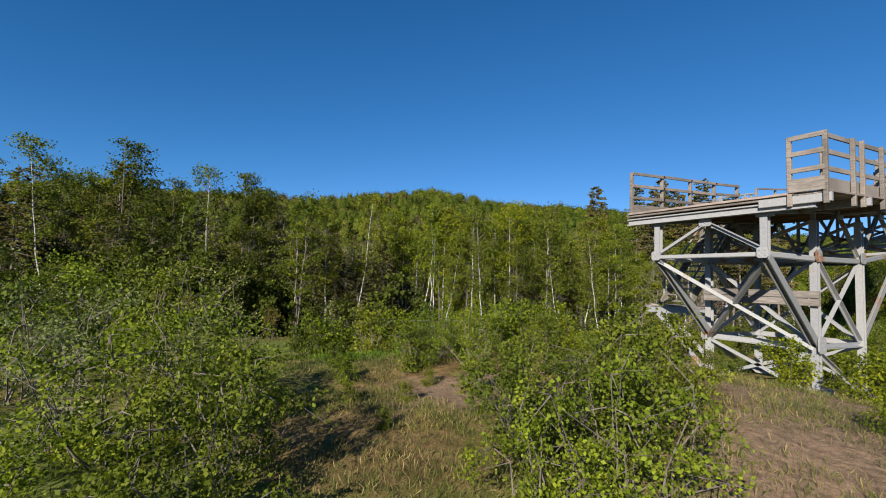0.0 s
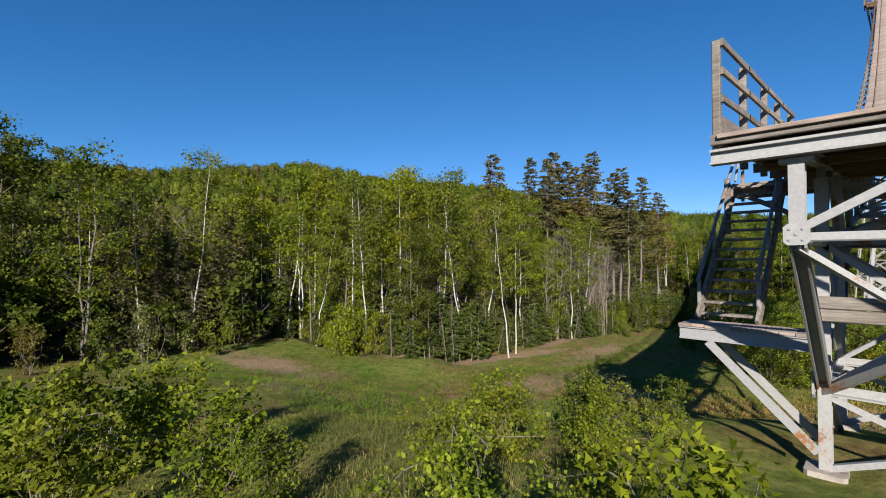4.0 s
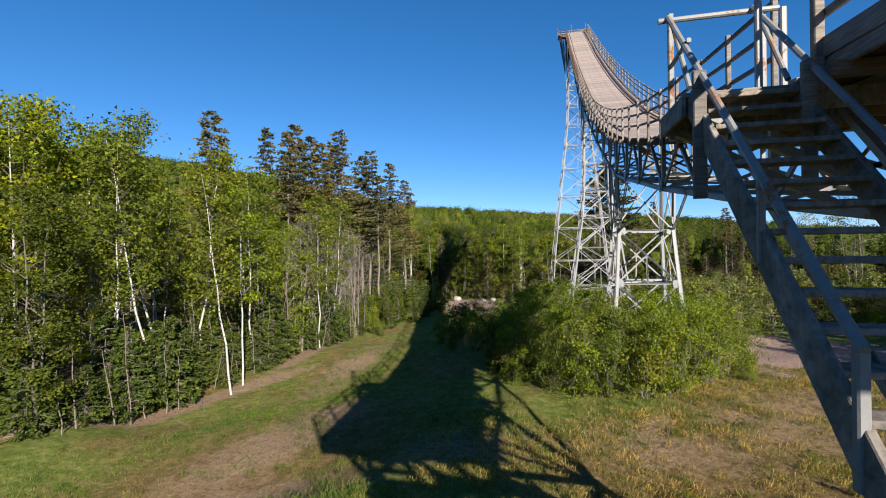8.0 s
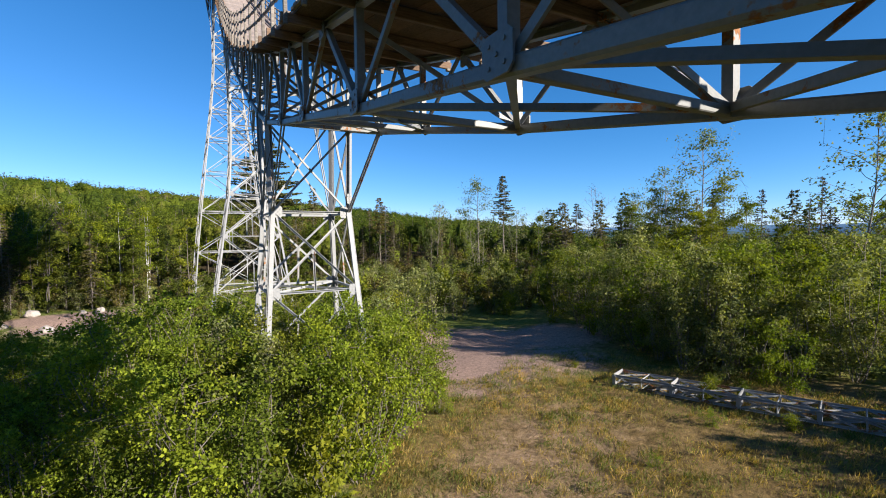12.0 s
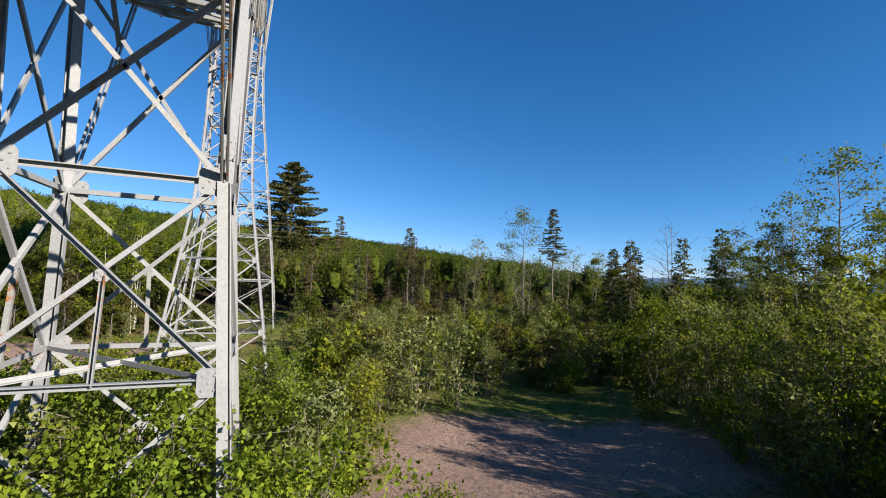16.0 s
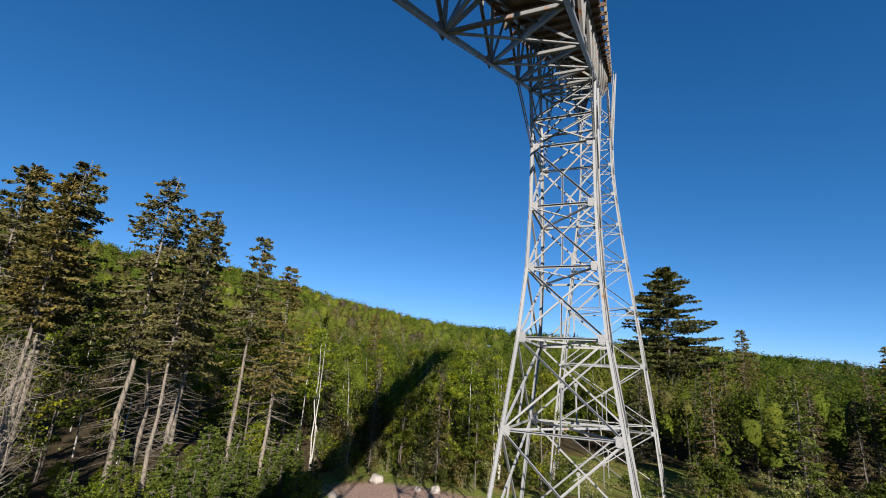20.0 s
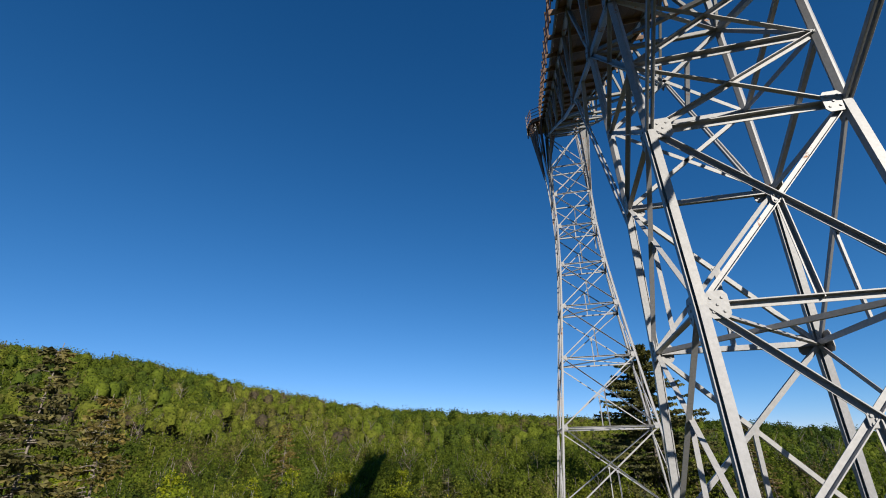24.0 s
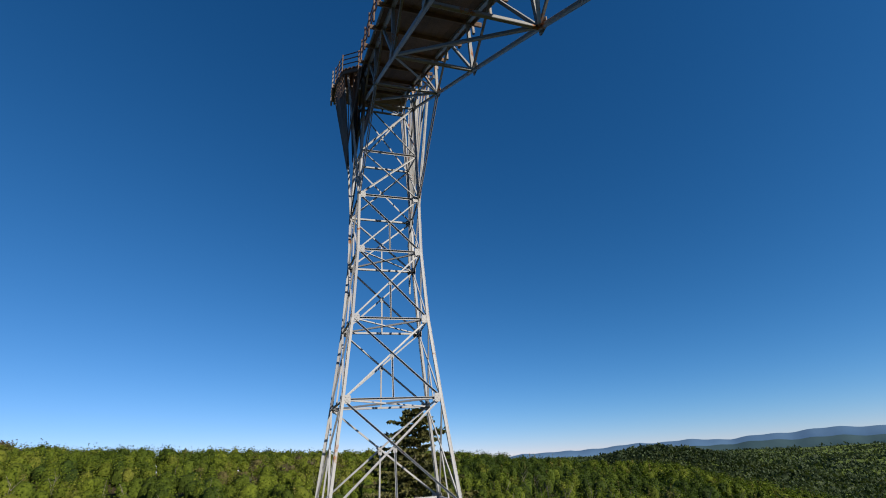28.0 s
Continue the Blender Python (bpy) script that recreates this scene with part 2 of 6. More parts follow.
# darker copy for the crown cores, inner shade put into its colour
SHADED_CORE = far_crown("far_crown", 0.0, 0.62)

# ---- mesh helpers ----
class Mesh:
    """Vertices and faces gathered for one mesh."""

    def __init__(self):
        self.v, self.f = [], []

    def add(self, verts, faces):
        k = len(self.v)
        self.v.extend(verts)
        self.f.extend(tuple(i + k for i in f) for f in faces)

    def data(self, name, material, smooth=False):
        me = bpy.data.meshes.new(name)
        me.from_pydata([tuple(p) for p in self.v], [], self.f)
        me.materials.append(material)
        if smooth:
            me.shade_smooth()
        me.update()
        return me


def part(name, me, parent, label=""):
    ob = new(name, me)
    ob.parent = parent
    return tagged(ob, label=label)


def thing(name, label, category, group="", kind="", at=(0, 0, 0)):
    ob = new(name)
    ob.location = at
    return tagged(ob, label, category, group, kind)


def axes(a, b, up=(0, 0, 1)):
    a, b = Vector(a), Vector(b)
    d = (b - a).normalized()
    u = Vector(up)
    if abs(d.dot(u)) > 0.97:
        u = Vector((0, 1, 0)) if abs(d.y) < 0.9 else Vector((1, 0, 0))
    s = d.cross(u).normalized()
    return a, b, d, s, s.cross(d).normalized()


def sweep(m, a, b, outline, up=(0, 0, 1), close=True):
    """A straight bar of the given outline (side, up) from a to b."""
    a, b, d, s, u = axes(a, b, up)
    k = len(outline)
    m.add([p + s * x + u * y for p in (a, b) for x, y in outline],
          [(i, (i + 1) % k, k + (i + 1) % k, k + i) for i in range(k)]
          + ([tuple(range(k))[::-1], tuple(range(k, 2 * k))] if close else []))


def rect(w, h, c=0.0):
    w, h = w / 2, h / 2
    if not c:
        return [(-w, -h), (w, -h), (w, h), (-w, h)]
    return [(-w + c, -h), (w - c, -h), (w, -h + c), (w, h - c), (w - c, h), (-w + c, h), (-w, h - c), (-w, -h + c)]


def ell(w, t):
    """An angle section."""
    h = w / 2
    return [(-h, -h), (h, -h), (h, -h + t), (-h + t, -h + t), (-h + t, h), (-h, h)]


def eye(w, h, t):
    """A rolled I section."""
    x, y = w / 2, h / 2
    return [(-x, -y), (x, -y), (x, -y + t), (t / 2, -y + t), (t / 2, y - t), (x, y - t), (x, y), (-x, y),
            (-x, y - t), (-t / 2, y - t), (-t / 2, -y + t), (-x, -y + t)]


def bar(name, a, b, outline, material, parent, up=(0, 0, 1), label=""):
    m = Mesh()
    sweep(m, a, b, outline, up)
    return part(name, m.data(name, material), parent, label)


BOLT = []


def plate(name, c, n, size, material, parent, t=0.014, tall=1.0, bolts=False):
    """A gusset plate with cut corners, square to n, with bolt heads, which are sub-parts where bolts is set."""
    c, n = Vector(c), Vector(n).normalized()
    m = Mesh()
    w = size / 2
    o = [(x, y * tall) for x, y in rect(size, size, size * 0.16)]
    sweep(m, c - n * t, c + n * t, o)
    a, b, d, s, u = axes(c, c + n)
    places = [c + s * x * w + u * y * w * tall for x, y in ((-0.5, -0.5), (0.5, -0.5), (0.5, 0.5), (-0.5, 0.5), (0, 0))]
    if not bolts:
        for q in places:
            sweep(m, q - n * (t + 0.012), q + n * (t + 0.012), rect(0.032, 0.032, 0.008))
    ob = part(name, m.data(name, material), parent)
    if bolts:
        if not BOLT:
            hm = Mesh()
            sweep(hm, (0, 0, -0.5), (0, 0, 0.5), [(0.016 * math.cos(k * math.pi / 3), 0.016 * math.sin(k * math.pi / 3)) for k in range(6)])
            BOLT.append(hm.data("bolt", material))
        for q in places:
            h = part("bolt", BOLT[0], ob)
            h.matrix_basis = Matrix.Translation(q) @ n.to_track_quat("Z", "Y").to_matrix().to_4x4() @ Matrix.Diagonal((1, 1, 2 * t + 0.024, 1))
    return ob


# ---- lie of the land ----
KNOTS = [(-1, -31, 4.75), (1, -29, 4.8), (-7.5, -31.7, 3.7), (6, -37, 4.0), (-0.55, -32.9, 4.42), (0.6, -33.0, 4.56), (-0.9, -34.6, 4.28), (-3.7, -32.0, 4.62), (-5.0, -32.2, 4.15), (0.7, -30.0, 5.05), (-0.8, -29.6, 4.95), (0, -25, 4.1), (-1.3, -23.4, 3.7),
         (-14.6, -14, 0.4), (-20, -9, 0.1), (-20, -5.4, 0.1), (-21, 14.8, -0.5), (-22.4, -13.4, 0.9), (2.5, -9.3, 1.4), (9, 8.2, 1.05),
         (6.3, -6.3, 1.5), (1, -6.9, 1.55), (-15, 32.6, -0.8), (-16, 36.7, -0.5), (10, -8, 1.6), (-3, -13.5, 1.3), (0, 22, -0.2), (0, 47, 0.2),
         (-12, -32, 2.6), (-18, -40, 2.2), (-9, -20, 1.5), (4, -22, 3.4), (12, -30, 3.6), (20, 0, 1.6), (25, 30, 0.6), (-30, 0, 0.2), (-30, -22, 1.2)]
KN = np.array(KNOTS)
CREST = np.array([(-180, 12), (-130, 24), (-100, 34), (-86, 38), (-81, 42.5), (-75, 46), (-70, 50), (-65, 47.5), (-60, 43.5), (-54, 42), (-49, 42), (-45, 38.8), (-40, 35), (-35.6, 30.8), (-30, 27.2),
                  (-25, 23.8), (-19, 21.9), (-13, 22.1), (-6.6, 21.2), (-1.6, 19.8), (12, 17), (16.5, 14.8), (21, 12.4), (25, 9.6), (28, 7.2), (32, 4.5), (36, 3), (41, -3.5), (45.7, -9), (49, -13.5), (60, -20), (90, -10), (130, 2), (180, 12)], float)


def ground_h(x, y):
    """Height of the land at arrays x, y."""
    x, y = np.asarray(x, float), np.asarray(y, float)
    d2 = (x[..., None] - KN[:, 0]) ** 2 + (y[..., None] - KN[:, 1]) ** 2
    w = 1 / (d2 + 2.0) ** 2
    near = (w * KN[:, 2]).sum(-1) / w.sum(-1)
    r = np.hypot(x, y - 5)
    az = np.degrees(np.arctan2(x, y - 5))
    top = np.interp(az, CREST[:, 0], CREST[:, 1])
    s = np.clip((r - 48) / 190, 0, 1)
    s = s * s * (3 - 2 * s) * 0.55 + s * 0.45
    far = np.clip((r - 240) / 1500, 0, 1)
    k = np.clip((r - 42) / 60, 0, 1)
    z = near * (1 - k) + 0.3 * k + (top - 0.3) * s * (1 - 0.2 * far)
    z = z + np.where(r > 40, np.sin(x * 0.021 + 1) * np.cos(y * 0.017) * np.clip((r - 40) / 200, 0, 1) * 3.0, 0)
    z = z + (np.sin(x * 1.3) * np.cos(y * 1.1) * 0.05 + np.sin(x * 0.43 + 2) * np.sin(y * 0.51) * 0.09) * np.clip(1.4 - r / 90, 0, 1)
    drop = np.clip((r - 260) / 1100, 0, 1) * np.clip((az - 5) / 25, 0, 1) * np.clip((110 - az) / 30, 0, 1)
    knoll = 58 * np.exp(-(((x - 640) * 0.77 + (y - 800) * -0.64) / 200) ** 2 - (((x - 640) * 0.64 + (y - 800) * 0.77) / 150) ** 2)
    rise = np.clip((r - 1100) / 2400, 0, 1) * np.clip((az - 5) / 25, 0, 1) * np.clip((110 - az) / 30, 0, 1)   # towards the mountains' feet
    return z - drop * 62 + knoll + rise * 38


def gh(x, y):
    return float(ground_h(np.array([x]), np.array([y]))[0])


def blob(x, y, cx, cy, rx, ry, rot=0.0):
    c, s = math.cos(rot), math.sin(rot)
    u, v = ((x - cx) * c + (y - cy) * s) / rx, (-(x - cx) * s + (y - cy) * c) / ry
    return np.clip(1.4 - np.hypot(u, v), 0, 1) * 0.9


def grid_axis(near, step, far):
    a = list(np.arange(-near, near + step, step))
    d, p = step, near + step
    while p < far:
        d *= 1.1
        p += d
        a = [-p] + a + [p]
    return np.array(a)


gx, gy = grid_axis(50, 0.7, 4600), grid_axis(54, 0.7, 4600)
GX, GY = np.meshgrid(gx, gy)
GZ = ground_h(GX, GY)
nx_, ny_ = len(gx), len(gy)


def sheet_z(x, y):
    """Height of the ground sheet itself, between its grid lines."""
    i, j = np.clip(np.searchsorted(gx, x) - 1, 0, nx_ - 2), np.clip(np.searchsorted(gy, y) - 1, 0, ny_ - 2)
    u, v = (x - gx[i]) / (gx[i + 1] - gx[i]), (y - gy[j]) / (gy[j + 1] - gy[j])
    return (GZ[j, i] * (1 - u) + GZ[j, i + 1] * u) * (1 - v) + (GZ[j + 1, i] * (1 - u) + GZ[j + 1, i + 1] * u) * v


idx = np.arange(nx_ * ny_).reshape(ny_, nx_)
quads = np.stack([idx[:-1, :-1], idx[:-1, 1:], idx[1:, 1:], idx[1:, :-1]], -1).reshape(-1, 4)
me = bpy.data.meshes.new("ground")
me.from_pydata(np.stack([GX, GY, GZ], -1).reshape(-1, 3).tolist(), [], quads.tolist())
me.materials.append(GROUND)
me.shade_smooth()
dirt = np.maximum.reduce([blob(GX, GY, 0.2, -32.8, 2.0, 1.0, 0.3) * 0.58, blob(GX, GY, -0.5, -29.5, 2.6, 1.6) * 0.5, blob(GX, GY, 4, -28.5, 3, 1.6) * 0.8, blob(GX, GY, 0.1, -32.9, 0.7, 1.6, 0.5) * 0.9, blob(GX, GY, 4.4, -31.2, 1.6, 2.2, 0.3) * 0.95, blob(GX, GY, -16.6, -24.2, 2.6, 1.0, -0.3) * 0.8, blob(GX, GY, -20.5, -21.5, 2.2, 0.8, -0.3) * 0.75, blob(GX, GY, -21.6, -10.5, 0.9, 4.5, -0.35), blob(GX, GY, -20.0, -5, 0.7, 5, -0.3), blob(GX, GY, -20.8, 4, 0.7, 7, 0.1),
                          blob(GX, GY, -12.4, -15.8, 3.6, 2.2, 0.4) * 0.85, blob(GX, GY, -13.8, -11, 1.8, 5, -0.3) * 0.72, blob(GX, GY, -16.2, 1, 1.6, 9, 0.08) * 0.72, blob(GX, GY, -7, -12, 3, 2, 0.3) * 0.5, blob(GX, GY, -1, -11, 3.5, 2, 0.2) * 0.55, blob(GX, GY, 4, -8, 6, 3, 0.5) * 0.5,
                          blob(GX, GY, -25, -21, 6, 1.6, 0.2) * 0.7])
grv = np.maximum.reduce([blob(GX, GY, 9.4, 4.6, 4.7, 4.5), blob(GX, GY, 6.2, 1.2, 3.0, 3.4) * 0.97, blob(GX, GY, 13.4, 2.9, 3.4, 3.4) * 0.95, blob(GX, GY, 5.9, -1.8, 2.2, 2.4) * 0.85, blob(GX, GY, 9.6, -1.2, 3.4, 2.2, -0.2) * 0.95, blob(GX, GY, -13, 34, 5, 3.2, 0.2), blob(GX, GY, -14, 38, 6.5, 3.4, 0.1), blob(GX, GY, -4, 36, 7, 1.6, 0.1) * 0.7])
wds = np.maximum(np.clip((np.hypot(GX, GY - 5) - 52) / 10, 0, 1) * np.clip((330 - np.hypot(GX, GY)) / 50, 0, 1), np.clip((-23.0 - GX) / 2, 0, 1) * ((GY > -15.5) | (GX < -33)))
stw = np.maximum.reduce([blob(GX, GY, -13.5, -13.5, 4.2, 8, -0.3) * 0.8, blob(GX, GY, -20, -21, 8, 3, -0.2) * 0.55, blob(GX, GY, -17, 2, 2.2, 10, 0.08) * 0.7, blob(GX, GY, 9, -9, 9, 5.5, -0.3), blob(GX, GY, 1, -13, 7, 4) * 0.85, blob(GX, GY, 4, -29, 6, 4) * 0.8, blob(GX, GY, -0.8, -31.6, 3.2, 2.8) * 0.9, blob(GX, GY, 1.0, -35.0, 2.6, 1.6, 0.4) * 0.75])
lsh = np.maximum.reduce([blob(GX, GY, -16, -19.5, 3.2, 1.6, -0.5), blob(GX, GY, -21.5, -17.8, 3.6, 1.1, -0.35), blob(GX, GY, -17.4, -9.5, 0.8, 3.5, -0.35) * 0.9, blob(GX, GY, -18.4, -1, 0.6, 5, 0.05) * 0.85, blob(GX, GY, -12, -22, 2.2, 1.2, 0.3) * 0.9, blob(GX, GY, -26, -22.5, 4, 1.2, 0.1) * 0.8,
                         blob(GX, GY, -9.5, -17.5, 2.5, 1.2, 0.2) * 0.8, blob(GX, GY, -4.2, -32.8, 1.3, 0.6, -0.3) * 0.8, np.clip((np.hypot(GX, GY) - 280) / 50, 0, 1)])
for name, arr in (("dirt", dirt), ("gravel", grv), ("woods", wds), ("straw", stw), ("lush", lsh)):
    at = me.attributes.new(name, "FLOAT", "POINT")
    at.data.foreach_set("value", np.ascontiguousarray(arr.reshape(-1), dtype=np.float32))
tagged(new("ground", me), "rolling meadow of patchy grass, bare dirt and pink gravel", "ground", kind="structure")

# ---- the ski jump's steel and timber ----
DY = np.array([-25.8, -20, -16, -13, -9.8, -5, 2, 11, 21, 33, 41.5, 47, 56])
DZ = np.array([8.47, 8.9, 9.4, 9.9, 10.58, 11.87, 14.35, 18.6, 24.0, 31.1, 36.5, 39.9, 45.2])
CY = np.array([-25.6, -23.2, -20.4, -17.3, -14, -10.7, -6.2, -1.5, 4, 11.0, 14.5, 18, 22.3, 28.2, 33.3, 37.1, 41.9, 47, 54])
CZ = np.array([7.2, 7.22, 7.3, 7.72, 8.27, 8.8, 9.7, 10.65, 12.75, 15.95, 17.75, 19.55, 21.75, 25.0, 28.55, 31.2, 34.5, 38.0, 42.6])
DECK0, DECK1, HALF = -25.8, 49.2, 2.0
TX = 1.3


def smooth_at(ky, kz, y):
    """A smooth curve through the knots, straight past its ends."""
    m = np.gradient(kz, ky)
    y = float(y)
    if y <= ky[0] or y >= ky[-1]:
        e = 0 if y <= ky[0] else -1
        return float(kz[e] + m[e] * (y - ky[e]))
    i = int(np.searchsorted(ky, y) - 1)
    h = ky[i + 1] - ky[i]
    t = (y - ky[i]) / h
    return float((1 + 2 * t) * (1 - t) ** 2 * kz[i] + t * (1 - t) ** 2 * h * m[i] + t * t * (3 - 2 * t) * kz[i + 1] + t * t * (t - 1) * h * m[i + 1])


def deck_z(y):
    return smooth_at(DY, DZ, y)


def deck_half(y):
    """Half the width of the boards: narrower on the upper inrun."""
    return float(np.interp(y, (-20.6, -19, -9, 1, 20, 48), (HALF, 1.87, 1.85, 1.74, 1.62, 1.5)))


def rail_x(y):
    """Where the railing posts stand beside the boards."""
    return deck_half(y) + float(np.interp(y, (-12, 4), (0.09, 0.22)))


def chord_z(y):
    return smooth_at(CY, CZ, y)


def lattice(name, label, cy, levels, front, back, back_wide=1.0, shift=0.0, drop=0.0):
    """A four-legged tower: levels are (z, half width, half depth) from the waist down; above it, the legs go up to the truss."""
    t = thing(name, label, "tower", group="steel towers")
    n_lev = len(levels)
    horiz, diag = (ell(0.082, 0.014), ell(0.07, 0.012)) if n_lev < 5 else (ell(0.085, 0.014), ell(0.072, 0.012))
    pts = {}
    for k, (z, hx, hy) in enumerate(levels):
        for sx in (-1, 1):
            for sy in (-1, 1):
                pts[sx, sy, k] = Vector((sx * hx * (back_wide if sy > 0 else 1.0) + shift, cy + sy * hy, z))
    z0, hx0, hy0 = levels[0]
    n = len(levels)
    for sx in (-1, 1):
        for sy in (-1, 1):
            for k in range(n - 1):
                a, b = pts[sx, sy, k], pts[sx, sy, k + 1]
                m = Mesh()
                e, h, w, g = sx * sy, 0.084 if n < 5 else 0.068, 0.016, 0.034   # two angles, open at the corners
                sweep(m, a, b, [(e * h, -h), (e * h, h - g), (e * (h - w), h - g), (e * (h - w), -h + w), (e * (-h + g), -h + w), (e * (-h + g), -h)], (0, sy, 0))
                sweep(m, a, b, [(-e * h, h), (e * (h - g), h), (e * (h - g), h - w), (-e * (h - w), h - w), (-e * (h - w), -h + g), (-e * h, -h + g)], (0, sy, 0))
                part("leg", m.data("leg", WHITE), t)
            yt = cy + sy * hy0
            top = Vector((sx * TX, yt, chord_z(yt)))
            bar("leg", pts[sx, sy, 0], top, eye(0.15, 0.15, 0.022) if n < 5 else rect(0.12, 0.12, 0.02), WHITE, t, (sx, sy, 0))
            reach = front if sy < 0 else back
            if reach > 0:
                yk = yt + sy * reach
                low = pts[sx, sy, 0] + Vector((0, 0.04, -drop)) * (sy > 0)
                high = Vector((sx * TX, yk, chord_z(yk)))
                for o in (-0.035, 0.035):
                    bar("knee_brace", low + Vector((o, 0, 0)), high + Vector((o, 0, 0)), rect(0.11 if n > 7 else 0.08 if sy < 0 else 0.07, 0.035, 0.006), RUSTP if n < 5 and sy < 0 else WHITE, t, (1, 0, 0))
                if drop > 0 and sy > 0:   # short strut from the knee up to the chord
                    ys = yt + 0.5 * reach
                    bar("knee_strut", low.lerp(high, 0.7), (sx * TX, ys, chord_z(ys)), ell(0.1, 0.018), WHITE, t, (1, 0, 0))
            if n > 7:   # side knees under the start
                bar("knee_brace", pts[sx, sy, 0], (sx * 2.15, yt, deck_z(yt) - 0.35), rect(0.1, 0.1, 0.015), WHITE, t, (0, 1, 0))
            if reach <= 0:
                bar("knee_brace", pts[sx, sy, 0], (sx * 2.15, yt, chord_z(yt)), rect(0.13, 0.15, 0.03), WHITE, t, (0, 1, 0))
                bar("outrigger", (sx * TX, yt, chord_z(yt)), (sx * 2.2, yt, chord_z(yt)), rect(0.1, 0.14, 0.02), WHITE, t)
            # splice plates with bolts where the upper leg stands on the lower one
            if n < 5:
                for off, nn in ((Vector((0, sy * 0.084, 0.42)), (0, 1, 0)), (Vector((sx * 0.084, 0, 0.42)), (1, 0, 0))):
                    plate("splice_plate", pts[sx, sy, 0].lerp(top, 0.17) + Vector((off.x, off.y, 0)), nn, 0.17, WHITE, t, 0.008, tall=2.0, bolts=True)
            # concrete footing
            f = pts[sx, sy, n - 1]
            m = Mesh()
            sweep(m, f + Vector((0, 0, -0.6)), f + Vector((0, 0, 0.12)), rect(0.55, 0.55, 0.05))
            part("footing", m.data("footing", STONE), t)
    faces = [((-1, -1), (1, -1), (0, -1, 0)), ((-1, 1), (1, 1), (0, 1, 0)), ((-1, -1), (-1, 1), (-1, 0, 0)), ((1, -1), (1, 1), (1, 0, 0))]
    for (a, b, nrm) in faces:
        up = nrm
        for k in range(n - 1):
            p, q = pts[a[0], a[1], k], pts[b[0], b[1], k]
            r, s = pts[a[0], a[1], k + 1], pts[b[0], b[1], k + 1]
            bar("strut", p, q, horiz, WHITE, t, up)
            off = Vector(nrm) * 0.03
            bar("diagonal", p + off, s + off, diag, WHITE, t, up)
            bar("diagonal", q - off * 0.3, r - off * 0.3, diag, WHITE, t, up)
            mid = (p + q + r + s) / 4
            bar("hanger", mid, (r + s) / 2, ell(0.065, 0.012), RUSTP if n < 5 else WHITE, t, up)
            for c in (p, q):
                ins = ((p + q) / 2 - c).normalized() * 0.17
                plate("gusset", c + ins + Vector(nrm) * 0.052, nrm, 0.27 if n < 5 else 0.24, WHITE, t, 0.007, tall=1.35, bolts=n < 5)
            plate("gusset", mid, nrm, 0.15, WHITE, t, 0.007)
        # upper panels between waist and truss, in two bays where there is room
        up_at = lambda c, f: pts[c[0], c[1], 0].lerp(Vector((c[0] * TX, cy + c[1] * hy0, chord_z(cy + c[1] * hy0))), f)
        bays = (0.0, 0.45, 1.0) if n > 5 else (0.0, 1.0)
        for f0, f1 in zip(bays[:-1], bays[1:]):
            for c, d in ((a, b), (b, a)):
                bar("diagonal", up_at(c, f0) + Vector(nrm) * 0.02, up_at(d, f1) + Vector(nrm) * 0.02, diag, WHITE, t, up)
            if f1 < 1:
                bar("strut", up_at(a, f1), up_at(b, f1), horiz, WHITE, t, up)
        ya, yb = cy + a[1] * hy0, cy + b[1] * hy0
        bar("strut", (a[0] * TX, ya, chord_z(ya)), (b[0] * TX, yb, chord_z(yb)), horiz, WHITE, t, up)
    for k in range(1, n - 1):
        bar("cross_brace", pts[-1, -1, k], pts[1, 1, k], ell(0.07, 0.012), WHITE, t)
        bar("cross_brace", pts[1, -1, k], pts[-1, 1, k], ell(0.07, 0.012), WHITE, t)
    return t


g1, g2, g3 = gh(0, 0) - 0.2, gh(0, 22) - 0.2, gh(0, 47.5) - 0.2
lattice("steel_tower", "white-painted short steel lattice tower with rust spots under the inrun", -0.12,
        [(7.9, 1.24, 1.18), (5.31, 1.41, 1.53), (2.4, 1.62, 1.9), (g1, 1.75, 2.1)], 3.0, 3.5, drop=0.08)
lattice("steel_tower", "tall white steel lattice tower flaring towards its feet", 21.57,
        [(17.98, 1.22, 1.18), (15.31, 1.22, 1.41), (12.79, 1.29, 1.69), (10.18, 1.48, 2.18), (7.13, 1.91, 2.45), (3.2, 2.45, 3.0), (g2, 2.9, 3.5)], 2.5, 3.6, drop=0.4)
lattice("steel_tower", "tallest white steel lattice tower carrying the start platform", 47.5,
        [(31.95, 1.4, 1.18), (29.19, 1.41, 1.15), (26.08, 1.58, 1.2), (22.87, 1.88, 1.52), (19.26, 2.27, 1.92), (15.0, 2.75, 2.5), (10.2, 3.25, 3.1), (5.2, 3.75, 3.7), (g3, 4.15, 4.2)], 4.17, 0.8, 1.12, -0.04)

cable = thing("hanging_cable", "thin black cable hanging loose from the short tower", "cable")
cm = Mesh()
ca, cb = Vector((-1.34, -3.1, 10.0)), Vector((-1.28, -1.45, 8.3))
cps = [ca.lerp(cb, i / 12) + Vector((-0.28 * math.sin(math.pi * i / 12), -0.1 * math.sin(math.pi * i / 12), -0.55 * math.sin(math.pi * i / 12))) for i in range(13)]
for p, q in zip(cps[:-1], cps[1:]):
    sweep(cm, p, q, rect(0.016, 0.016, 0.004))
CABLE, n_, l_, p_ = mat("black_cable", 0.6)
p_.inputs["Base Color"].default_value = (0.02, 0.02, 0.02, 1)
part("wire", cm.data("wire", CABLE), cable)

